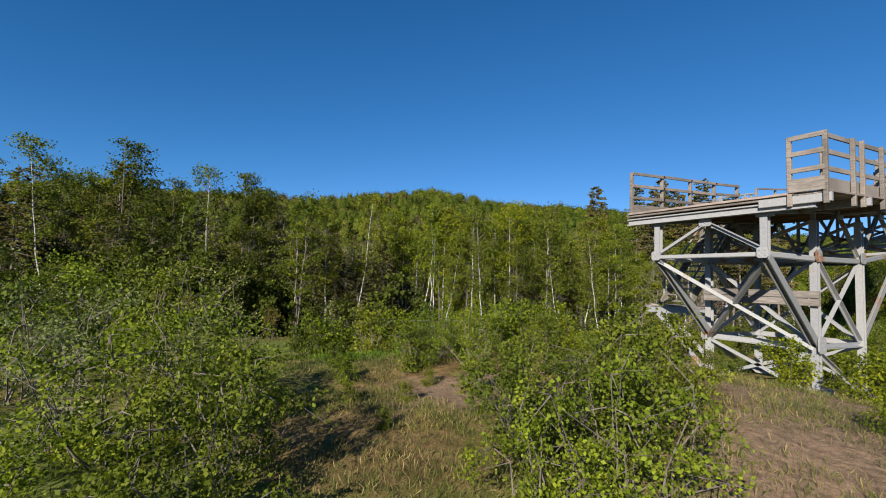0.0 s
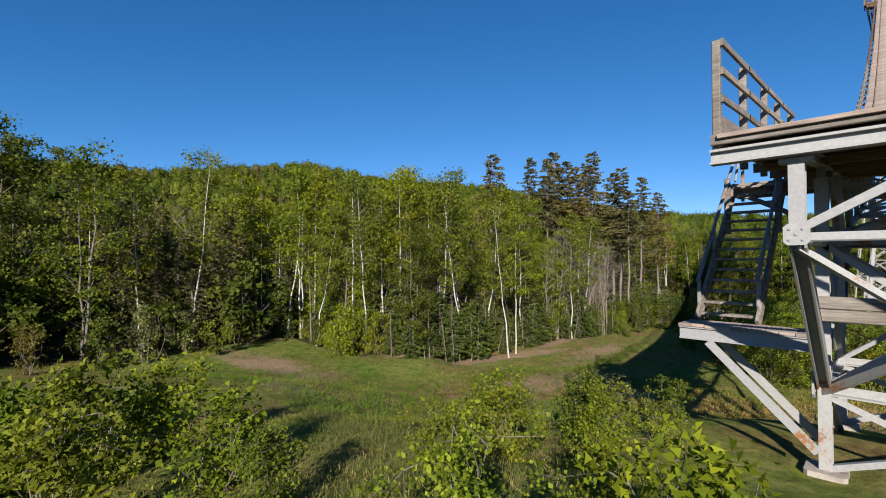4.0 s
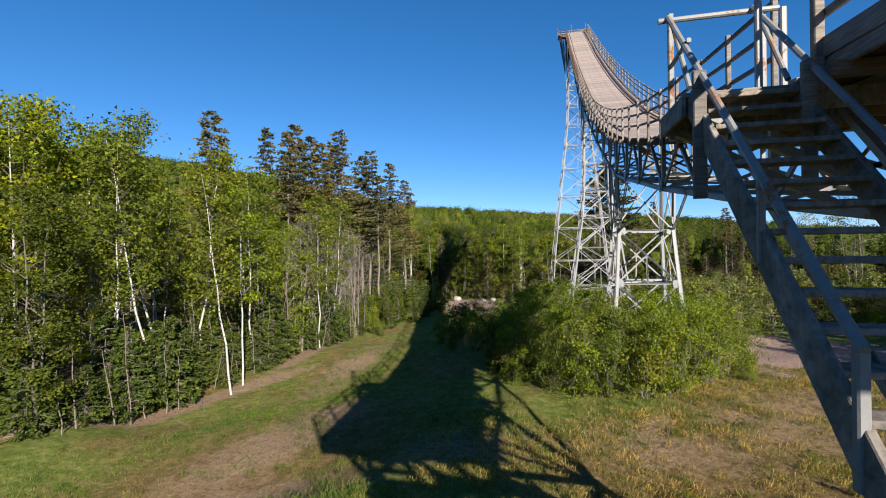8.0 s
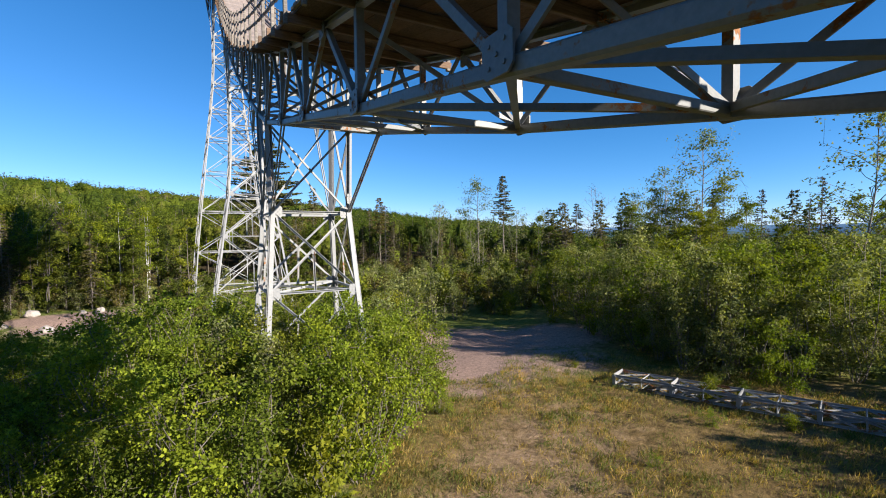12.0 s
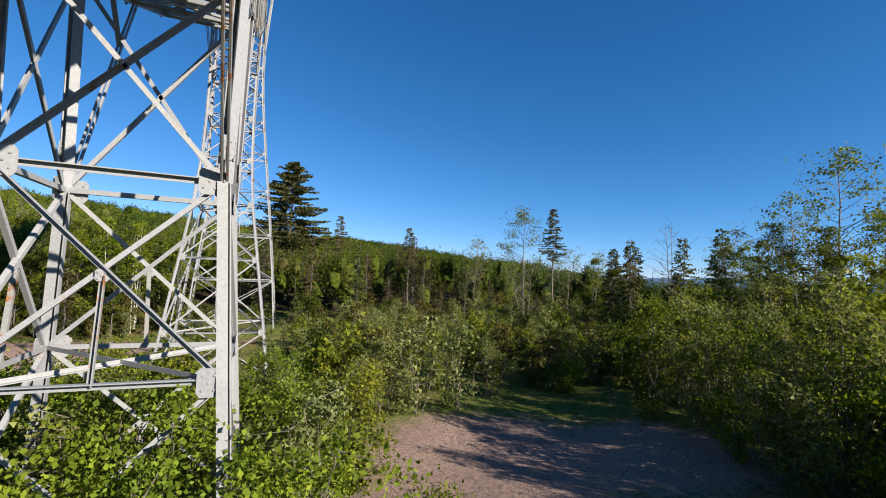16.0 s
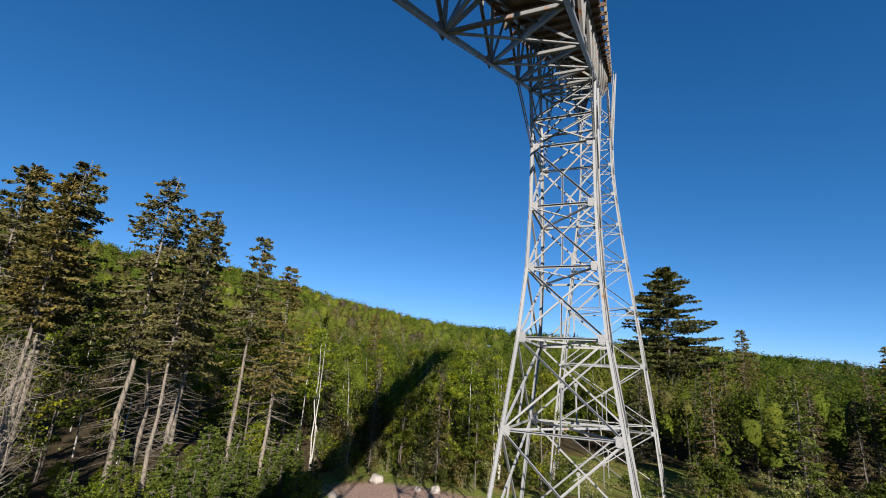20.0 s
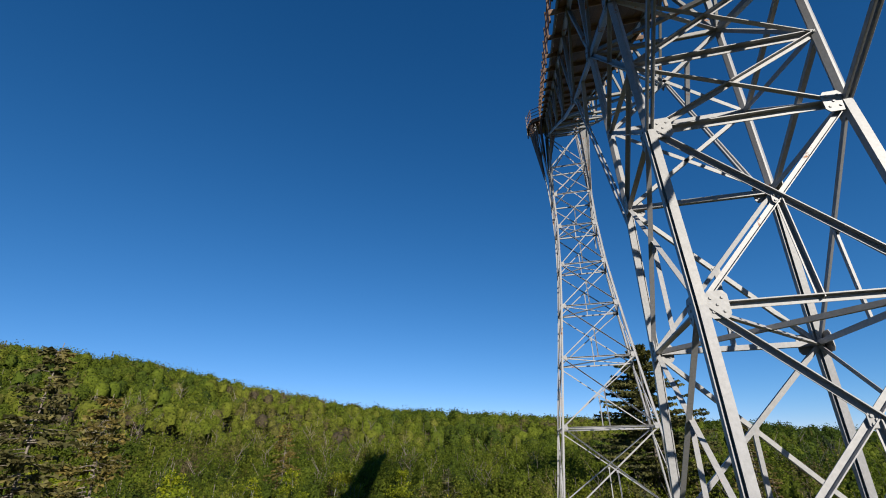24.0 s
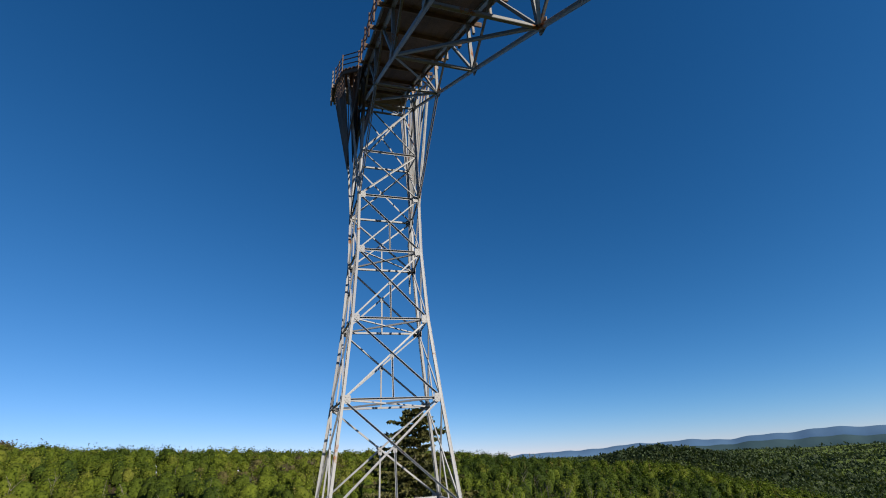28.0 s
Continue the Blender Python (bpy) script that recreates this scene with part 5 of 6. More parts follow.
for x, y in east:
    k = R.random()
    far = min(1.0, 0.5 + (x - 24) / 60)
    if k < 0.42:
        green_at(x, y, R.uniform(0.6, 1.0) * far)
    elif k < 0.6:
        place(R.choice(THINS), "thin_tree", T_L, "tree", x, y, R.uniform(0, 360), R.uniform(0.8, 1.25) * far, PT)
    else:
        dense_at(x, y, R.uniform(0.8, 1.35) * far)

# shrubs
SH = "thicket shrubs"
SHL = {"green": "dense leafy green shrub in the thicket", "grey": "grey-green willow-like shrub with pale leaves", "bright": "low bright yellow-green sapling bush", "near": "bushy leafy shrub on the grassy bank", "lush": "lush bright green shrub crowding the tower feet", "pale": "pale grey-green shrub with small leaves"}


JOIN = {}


def shrub_at(kind, x, y, h, wide=1.0, joined=False):
    pair = R.choice(SHRUBS[kind])
    base = 5.0 if kind == "tall" else 2.6 if kind in ("green", "grey", "lush", "pale", "deep", "shade") else 1.8
    if joined:
        size = h / base * wide
        m4 = pose(x, y, gh(x, y) - 0.05, 0, 0, R.uniform(0, 360)) @ Matrix.Diagonal((size, size, size / wide, 1))
        for me in pair:
            JOIN.setdefault((me.materials[0].name, len(me.polygons[0].vertices)), []).append((me, np.array(m4)))
        return None
    t = place(pair, "shrub", SHL[kind], "shrub", x, y, R.uniform(0, 360), h / base * wide, SH, ("stem", "foliage"), 0.05, 1 / wide)
    return t


def scatter(n, x0, x1, y0, y1, gap, kinds, h0, h1, skip=None, wide=1.0, joined=False):
    for x, y in spaced(n, lambda: (R.uniform(x0, x1), R.uniform(y0, y1)), gap, []):
        if skip is None or not skip(x, y):
            shrub_at(R.choice(kinds), x, y, R.uniform(h0, h1), wide, joined)


on_gravel = lambda x, y: (x - 10.2) ** 2 / 27 + (y - 4.6) ** 2 / 26 < 1
front_edge = lambda x: float(np.interp(x, (-8, -6.8, -5.5, -4, -2, -0.5, 2.5, 5), (-4.5, -5.6, -6.6, -7.4, -7.9, -7.0, -4.8, -2.2)))
scatter(72, -5.6, 4.4, -7.7, 10, 0.98, ("lush", "lush", "lush", "lush", "grey"), 2.0, 3.1, lambda x, y: x > 2.4 and y > 1 or y < front_edge(x))
scatter(22, -7.9, -5.4, -6.4, 9, 1.05, ("lush", "lush", "green"), 1.5, 2.1, lambda x, y: y < front_edge(x))
scatter(10, -12.5, -7.8, 1, 15, 1.7, ("lush", "green"), 1.6, 2.6)
scatter(20, 2.6, 5.6, -2.4, 13, 1.0, ("pale", "pale", "green", "lush"), 1.8, 2.9, lambda x, y: y < -2.6 + (x - 2.6) * 0.5 or x > 3.4 + max(0.0, y - 1.0) * 0.42)
scatter(20, -9, 9, 11, 19.5, 1.7, ("deep",), 2.0, 3.0, joined=True)
scatter(84, 5, 24, 9, 34, 1.45, ("deep", "deep", "deep", "pale", "tall"), 2.0, 3.4, on_gravel, joined=True)
scatter(30, 14.6, 19, -12, 6, 1.25, ("tall", "tall", "pale"), 3.4, 5.0, joined=True, skip=lambda x, y: y < -8 and x < 16.5 or y > 2 and x < 15.6)
scatter(40, 18, 28, -11, 9, 1.7, ("tall",), 3.6, 5.2, joined=True)
scatter(18, 13.6, 18.6, -9.5, -3, 1.1, ("tall", "pale"), 2.2, 3.6, joined=True)
scatter(76, 25, 46, -10, 42, 2.2, ("deep",), 2.6, 4.2, joined=True)
scatter(30, 16.2, 27, -25, -16.5, 1.6, ("deep",), 3.0, 4.4, joined=True)
scatter(16, -14, 16, 26, 33, 2.4, ("deep",), 1.5, 2.6, lambda x, y: x < -5 and y > 27, joined=True)
scatter(12, -6, 20, 37, 46, 2.6, ("deep",), 1.6, 3.0, joined=True)
scatter(16, -26, -17, 10, 32, 1.9, ("green", "bright"), 1.2, 2.6, lambda x, y: x > -19 and y < 26)
scatter(24, -35, -29, -46, -22, 1.6, ("deep",), 1.6, 3.0, joined=True)
# dark-leaved undergrowth added to deepen the southern wood's shade
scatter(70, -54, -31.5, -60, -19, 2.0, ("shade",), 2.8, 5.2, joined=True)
scatter(34, -10.5, -3.4, -28.0, -21.5, 0.95, ("bright", "bright", "near"), 0.75, 1.05, lambda x, y: y > -22.5 and x > -5 or math.hypot(x + 3.1, y + 29) > 3.6 and math.atan2(y + 29, x + 3.1) > 2.38)
for x, y, h in ((-0.4, -38.0, 1.4), (-2.2, -36.6, 1.5), (-3.4, -39.2, 1.9), (-5.4, -37.0, 2.0), (1.6, -39.4, 1.4), (-8.2, -38.5, 2.4), (-1.2, -40.6, 1.7), (-11.5, -38.0, 2.4), (-10.0, -42.5, 2.4), (-5.0, -42.0, 2.3), (-6.2, -39.0, 2.2), 
                (2.5, -36.7, 1.1), (1.4, -36.3, 1.2), (2.2, -37.9, 1.15), (0.6, -37.3, 1.4), (3.2, -38.6, 1.2), (-0.6, -36.4, 1.4), (2.1, -33.1, 1.0), (2.8, -33.6, 1.2), (3.5, -34.1, 1.05), (3.9, -33.5, 1.25), (3.1, -32.6, 1.3), (2.1, -32.3, 0.85), (3.0, -31.6, 1.1)):
    shrub_at("near", x, y, h)
for x, y, h in ((-2.3, -31.9, 1.0), (-4.0, -31.2, 1.4), (-2.9, -30.4, 1.0), (-3.4, -29.0, 1.1), (-2.6, -27.9, 1.1), (-5.1, -30.0, 1.4), (-1.7, -32.8, 0.8), (-4.4, -28.2, 1.2)):
    shrub_at(R.choice(("near", "bright")), x, y, h * (1.0 if y < -32.5 else 0.55))
for x, y, h in ((-1.9, -32.5, 1.1), (-0.9, -31.9, 1.05), (-1.3, -30.6, 1.05), (-1.3, -29.4, 1.05), (-2.2, -31.3, 1.15), (-0.5, -30.3, 0.8), (-2.4, -29.9, 1.1)):
    shrub_at(R.choice(("near", "near", "bright")), x, y, h)
for x, y, h in ((-11.6, -31.9, 1.9), (-12.4, -31.2, 1.5), (-11.0, -32.8, 1.5), (-8.8, -31.0, 1.6), (-9.6, -29.8, 1.5), (6.2, -29.6, 0.7), (5.4, -28.6, 0.8), (4.4, -29.6, 0.45), (7.2, -30.4, 0.8), (0.2, -27.2, 0.6), (2.4, -27.3, 0.8), (3.4, -26.4, 0.9), (1.0, -26.4, 0.6), (-12.5, -30.5, 1.4), (-6.8, -29.9, 1.2), (2.6, -24.6, 1.0), (3.6, -25.0, 1.1), (-6.6, -31.6, 1.3)):
    shrub_at("bright", x, y, h)
for x, y in spaced(26, lambda: (R.uniform(-4, 2.4), R.uniform(-37.5, -28.5)), 0.8, []):
    shrub_at("bright", x, y, R.uniform(0.22, 0.5))
for x, y in spaced(16, lambda: (R.uniform(-4, 14), R.uniform(-15, -6)), 1.5, []):
    if y < -8.5 or x > 4:
        shrub_at(R.choice(("bright", "near")), x, y, R.uniform(0.2, 0.55))
# understorey along the western wood's edge
for x, y in spaced(46, lambda: (R.uniform(-24.5, -20.9), R.uniform(-14.5, 14)), 0.95, []):
    if R.random() < 0.78:
        fir_at(x, y, R.uniform(0.5, 1.25))
    else:
        shrub_at("green", x, y, R.uniform(1.0, 2.8), 0.8)
for x, y in spaced(30, lambda: (R.uniform(-46, -23.5), R.uniform(-16.5, -13.2)), 1.1, []):
    if R.random() < 0.35:
        fir_at(x, y, R.uniform(0.5, 1.1))
    else:
        shrub_at(R.choice(("green", "bright")), x, y, R.uniform(1.2, 2.8), 0.9)

# dead poles and leaning saplings at the western edge
def pole_mesh(seed, h):
    rng = np.random.default_rng(seed)
    m = Mesh()
    pts_ = limb(m, (0, 0, -0.2), (rng.normal() * 0.25, rng.normal() * 0.25, h), 0.04, 0.012, 5, 0.012, rng, 5)
    for i in range(14):
        c = pts_[rng.integers(1, 6)] + np.array([0, 0, rng.uniform(-0.4, 0.2)])
        a, ln = rng.uniform(0, 2 * math.pi), rng.uniform(0.25, 0.8)
        limb(m, c, c + np.array([math.cos(a) * ln, math.sin(a) * ln, ln * rng.uniform(-0.3, 0.5)]), 0.01, 0.003, 3, 0.0, rng, 1)
    return m.data("stem", DEADB)


POLES = [pole_mesh(91, 4.2), pole_mesh(92, 5.6), pole_mesh(93, 3.4)]
for x, y in spaced(60, lambda: (R.uniform(-23.0, -20.7), R.uniform(-14.5, 13)), 0.6, []):
    t = thing("dead_sapling", "thin grey leafless sapling stem at the wood's edge", "sapling", "dead saplings")
    part("stem", R.choice(POLES), t)
    t.matrix_basis = pose(x, y, gh(x, y), R.uniform(-5, 5), R.uniform(-5, 5), R.uniform(0, 360)) @ Matrix.Diagonal((0.7, 0.7, R.uniform(0.5, 0.95), 1))
for x, y, a, ln in ((-20.6, -7.2, 40, 2.2), (-20.2, -5.6, 110, 1.8), (-21.4, -12.0, 20, 2.4), (-19.8, -3.0, 75, 1.6), (-22.4, -13.8, 150, 2.0), (-20.0, -9.4, 60, 1.5)):
    t = thing("fallen_branch", "grey dead branch lying on the needle litter", "branch", "fallen branches")
    part("stem", POLES[2], t)
    t.matrix_basis = pose(x, y, gh(x, y) + 0.06, 88, 0, a) @ Matrix.Diagonal((ln / 3.4, ln / 3.4, ln / 3.4, 1))

for x, y in spaced(30, lambda: (R.uniform(-23.6, -20.9), R.uniform(-13.5, 9)), 1.1, []):
    fir_at(x, y, R.uniform(0.5, 1.1))

# growth under the spruces, along the northern wood and beside the western track
for x, y in spaced(46, lambda: (R.uniform(-33, -19), R.uniform(9, 38)), 1.5, []):
    if (x + 15) ** 2 / 30 + (y - 35) ** 2 / 20 < 1:
        continue
    if R.random() < 0.55:
        fir_at(x, y, R.uniform(0.5, 1.2))
    else:
        shrub_at("green", x, y, R.uniform(1.0, 2.4), 1.0)
scatter(60, -34, 26, 40, 50, 1.8, ("deep",), 1.8, 3.6, lambda x, y: abs(x) < 6 or -20 < x < 0 and y < 43.5, joined=True)
scatter(46, -52, -29, -16, 14, 2.6, ("deep",), 1.6, 3.2, lambda x, y: x > -29, joined=True)
for x, y, s_, k in ((-22.0, 9.6, 0.95, 0), (-23.0, 11.5, 1.05, 1), (-21.6, 12.6, 0.9, 0), (-24.6, 13.0, 1.1, 1), (-22.8, 14.8, 1.0, 0), (-25.4, 10.2, 1.1, 0), (-24.0, 16.4, 1.0, 1)):
    place(BARES[k], "bare_tree", N_L, "tree", x, y, R.uniform(0, 360), s_, PT)

for x, y in spaced(22, lambda: (R.uniform(-50, -33), R.uniform(-25, -14)), 2.0, []):
    dense_at(x, y, R.uniform(0.7, 1.15), R.choice((0, 1)))

# the wood that stands behind the boulders
for x, y in spaced(26, lambda: (R.uniform(-23, -4.5), R.uniform(42.3, 50)), 1.7, [(-37.0, 70.3)]):
    k = R.random()
    if k < 0.4:
        green_at(x, y, R.uniform(0.5, 0.85))
    elif k < 0.7:
        birch_at(x, y, R.uniform(0.65, 0.95))
    else:
        dense_at(x, y, R.uniform(0.5, 0.95))
scatter(20, -23, -5, 41.8, 45, 1.4, ("deep",), 1.2, 2.4, joined=True)
# light green young firs at the feet of the spruces
for x, y in spaced(16, lambda: (R.uniform(-24.5, -18.5), R.uniform(19, 34)), 1.5, []):
    fir_at(x, y, R.uniform(0.6, 1.25))

# the deep thickets, joined
for (mname, k), items in JOIN.items():
    vs, fs, o = [], [], 0
    for me, m4 in items:
        v = np.empty(len(me.vertices) * 3, np.float32)
        me.vertices.foreach_get("co", v)
        f = np.empty(len(me.loops), np.int32)
        me.loops.foreach_get("vertex_index", f)
        vs.append(v.reshape(-1, 3) @ m4[:3, :3].T + m4[:3, 3])
        fs.append(f.reshape(-1, k) + o)
        o += len(v) // 3
    me = fast_mesh("thicket", np.concatenate(vs), np.concatenate(fs), bpy.data.materials[mname])
    tagged(new("thicket", me), "dense leafy thicket behind the gravel clearing", "thicket", kind="stuff")

# leafy and dark trees standing behind the eastern thicket
for x, y, k_, s_ in ((29.5, 3.5, 0, 0.56), (31.5, 7.0, 1, 0.72), (33.5, 3.0, 3, 0.7), (30.5, 11.0, 0, 0.66), (34.5, 11.5, 1, 0.8), (28.5, -2.0, 3, 0.52), (31.0, -4.5, 0, 0.62), (36.0, 6.5, 0, 0.82)):
    place(GREENS[k_], "leafy_tree", "leafy tree standing behind the eastern thicket", "tree", x, y, R.uniform(0, 360), s_, PT)
# low growth along the far rim of the gravel and dark conifers behind the thicket
for x, y, h, kind in ((13.9, 13.2, 1.0, "bright"), (15.6, 12.4, 1.3, "near"), (16.4, 10.6, 1.5, "bright"), (17.6, 12.6, 1.9, "near"), (17.2, 14.6, 2.1, "green"), (18.8, 11.2, 2.2, "grey"), (19.4, 13.6, 2.4, "green"), (20.4, 10.4, 2.3, "bright"), (21.4, 12.8, 2.6, "grey"), (22.8, 14.2, 2.8, "green"), (23.6, 11.6, 2.6, "green"), (24.6, 13.4, 3.0, "green"), (18.0, 16.6, 2.3, "green"), (20.6, 16.0, 2.6, "green"), (14.6, 14.8, 1.5, "near"), (16.0, 16.2, 1.9, "green")):
    shrub_at(kind, x, y, h)
for x, y, top in ((36.0, 28.2, 10.2), (36.0, 25.8, 10.9), (36.5, 20.4, 10.8), (35.5, 16.1, 11.2), (36.5, 13.6, 10.4)):
    place(DENSE[int(x) % 2], "conifer_tree", D_L, "tree", x, y, R.uniform(0, 360), (top - gh(x, y)) / 9.0, PT)
for x, y, h, kind in ((11.2, -7.8, 0.7, "bright"), (11.9, -7.5, 0.6, "near"), (12.3, -8.2, 0.55, "bright"), (17.0, -2.6, 2.4, "bright"), (18.6, -3.6, 1.3, "bright"), (16.4, 0.2, 1.9, "grey"), (10.4, -2.6, 0.3, "bright"), (3.6, -3.2, 0.9, "bright"), (3.2, -4.2, 0.7, "near"), (9.2, -3.4, 0.25, "near")):
    shrub_at(kind, x, y, h)
for x, y, top, k in ((-25.8, 26.2, 19.4, 1), (-27.6, 28.0, 19.2, 0), (-23.4, 32.6, 16.6, 1), (-31.5, 17.6, 19.6, 2)):
    spruce_at(x, y, top, k)
for x, y, s in ((-22.4, 26.6, 1.1), (-22.9, 29.4, 1.3), (-23.8, 24.8, 1.2), (-21.9, 31.6, 1.0), (-24.6, 28.4, 1.4)):
    fir_at(x, y, s)

# ---- far woods, grass, stones, fallen mast ----
def wood_arrays(xs, ys, rng, conif, k, size, hw=None):
    """Crowns of many leaf sprays, facing outwards, for all the trees at xs, ys."""
    zs = ground_h(xs, ys)
    n = len(xs)
    H = rng.uniform(5.5, 10.8, n) if not conif else rng.uniform(7, 10.5, n)
    W = rng.uniform(1.3, 3.4, n) if not conif else rng.uniform(1.1, 1.7, n)
    if hw is not None:
        W, H = hw
    if conif:
        t = rng.uniform(0, 1, (n, k)) ** 1.3
        a = rng.uniform(0, 2 * math.pi, (n, k))
        rr = (1 - t) * W[:, None] * rng.uniform(0.4, 1.0, (n, k))
        pz = H[:, None] * (0.12 + 0.88 * t)
        d = np.stack([np.cos(a), np.sin(a), np.full((n, k), 0.5)], -1)
    else:
        d = rng.normal(size=(n, k, 3))
        d[..., 2] += 0.45
        d = unit(d)
        lob = 1 + 0.42 * np.sin(3 * np.arctan2(d[..., 1], d[..., 0]) + rng.uniform(0, 6, (n, 1))) * np.cos(4 * d[..., 2] + rng.uniform(0, 6, (n, 1)))
        s = rng.uniform(0.45, 1.12, (n, k)) * lob
        a = np.arctan2(d[..., 1], d[..., 0])
        rr = np.hypot(d[..., 0], d[..., 1]) * s * W[:, None]
        pz = H[:, None] - 0.85 * W[:, None] + d[..., 2] * s * W[:, None] * 0.85
    p = np.stack([xs[:, None] + np.cos(a) * rr, ys[:, None] + np.sin(a) * rr, zs[:, None] + pz], -1).reshape(-1, 3)
    nrm = unit(d.reshape(-1, 3) + rng.normal(size=(n * k, 3)) * 0.6)
    u = unit(np.cross(nrm, rng.normal(size=(n * k, 3))))
    w = np.cross(nrm, u)
    L = (np.repeat(size, k) * rng.uniform(0.6, 1.3, n * k))[:, None]
    v = np.stack([p + u * L * 0.6, p - u * L * 0.35 + w * L * 0.5, p - u * L * 0.35 - w * L * 0.5], 1)
    return v.reshape(-1, 3), np.arange(3 * n * k).reshape(-1, 3)


rng = np.random.default_rng(5)
N = 6800
rad = np.sqrt(rng.uniform(46 ** 2, 275 ** 2, N))
azm = np.radians(rng.uniform(-115, 72, N))
fx, fy = np.sin(azm) * rad, np.cos(azm) * rad + 5
ok = ~((fx > -50) & (fx < 60) & (fy > -62) & (fy < 50)) & ~((np.abs(fx) < 7) & (fy < 58))
fx, fy = fx[ok], fy[ok]
# a closer second helping where the trees stand nearest
N = 900
nx2, ny2 = rng.uniform(-70, 66, N), rng.uniform(50, 125, N)
ok = ~((np.abs(nx2) < 7) & (ny2 < 58))
fx, fy = np.concatenate([fx, nx2[ok]]), np.concatenate([fy, ny2[ok]])
fd = np.hypot(fx, fy - 20)
con = rng.uniform(size=len(fx)) < 0.04 + 0.14 * (np.degrees(np.arctan2(fx, fy)) > 18) + 0.3 * (np.degrees(np.arctan2(fx, fy)) < -54)
CROWN = rng.uniform(1.8, 3.7, (~con).sum()), rng.uniform(6.4, 10.0, (~con).sum())   # radius and height
TONE = np.clip(0.46 + 0.2 * np.sin(fx[~con] * 0.05 + 1.3 * np.sin(fy[~con] * 0.04)) + rng.normal(size=(~con).sum()) * 0.16 + 0.36 * (rng.uniform(size=(~con).sum()) < 0.09) - 0.34 * np.clip((np.degrees(np.arctan2(fx[~con], fy[~con])) - 2) / 18, 0, 1), 0, 1)
for name, sel, mt, lb, kk in (("near_leafy_woods", ~con & (fd < 95), FARL, "fresh yellow-green leafy forest beyond the clearing", 340), ("near_conifer_woods", con & (fd < 95), NEEDLE, "dark conifers standing among the leafy forest", 220),
                              ("far_leafy_woods", ~con & (fd >= 95), FARL, "fresh yellow-green leafy forest covering the hillside", 150), ("far_conifer_woods", con & (fd >= 95), NEEDLE, "scattered dark conifers on the forested hillside", 60)):
    v, f = wood_arrays(fx[sel], fy[sel], rng, mt is NEEDLE, kk, 0.17 + np.clip(fd[sel] - 35, 0, 400) * 0.0019, None if mt is NEEDLE else (CROWN[0][sel[~con]], CROWN[1][sel[~con]]))
    me = fast_mesh(name, v, f, mt)
    if mt is FARL:
        me.attributes.new("tone", "FLOAT", "POINT").data.foreach_set("value", np.repeat(TONE[sel[~con]], 3 * kk).astype(np.float32))
    tagged(new(name, me), lb, "forest", kind="stuff")
# inner mass of the leafy crowns: uneven domes coloured as shaded, under the leaf sprays
RING = 7
qx, qy = fx[~con], fy[~con]
n = len(qx)
ang = np.arange(RING) * 2 * math.pi / RING + rng.uniform(0, 6, (n, 1))
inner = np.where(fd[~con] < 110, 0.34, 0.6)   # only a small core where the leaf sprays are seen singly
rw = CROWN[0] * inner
rows_ = []
zc = ground_h(qx, qy) + CROWN[1] - 0.85 * CROWN[0]   # the crown's middle
for zf, rf in ((-0.7, 0.9), (-0.05, 1.0), (0.35, 0.7)):
    r_ = rw[:, None] * rf * rng.uniform(0.75, 1.15, (n, RING))
    rows_.append(np.stack([qx[:, None] + np.cos(ang) * r_, qy[:, None] + np.sin(ang) * r_, (zc + rw / 0.6 * zf)[:, None] + rng.normal(size=(n, RING)) * 0.3], -1))
cap = np.stack([qx, qy, zc + rw * 0.92], -1)[:, None, :]
v = np.concatenate(rows_ + [cap], 1)
tris = []
for j in range(2):
    for k in range(RING):
        p, q, r_, s_ = j * RING + k, j * RING + (k + 1) % RING, (j + 1) * RING + (k + 1) % RING, (j + 1) * RING + k
        tris += [(p, q, r_), (p, r_, s_)]
tris += [(2 * RING + k, 2 * RING + (k + 1) % RING, 3 * RING) for k in range(RING)]
f = (np.array(tris)[None] + (np.arange(n) * (3 * RING + 1))[:, None, None]).reshape(-1, 3)
me = fast_mesh("forest_crowns", v, f, SHADED_CORE)
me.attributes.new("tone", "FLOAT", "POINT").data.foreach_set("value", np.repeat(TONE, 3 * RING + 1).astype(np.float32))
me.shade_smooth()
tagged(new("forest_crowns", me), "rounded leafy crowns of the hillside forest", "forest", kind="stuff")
# grey stems that show between the crowns, some of them bare to the top with a fan of twigs
m = Mesh()
for i, (x, y) in enumerate(zip(fx[(fd < 150) & ~con][::3], fy[(fd < 150) & ~con][::3])):
    z, top = gh(x, y), rng.uniform(6.5, 9.8)
    limb(m, (x, y, z - 0.3), (x + rng.normal() * 0.5, y + rng.normal() * 0.5, z + top), 0.09, 0.03, 3, 0.0, rng, 1)
    if i % 3 == 0:
        for k in range(9):
            a, ln = rng.uniform(0, 6.28), rng.uniform(0.6, 1.9)
            zt = z + top * rng.uniform(0.55, 1.0)
            limb(m, (x, y, zt), (x + math.cos(a) * ln, y + math.sin(a) * ln, zt + ln * rng.uniform(0.8, 1.8)), 0.045, 0.02, 3, 0.0, rng, 1)
tagged(new("forest_stems", m.data("forest_stems", DEADB)), "slender grey stems and bare twigs among the forest crowns", "forest", kind="stuff")
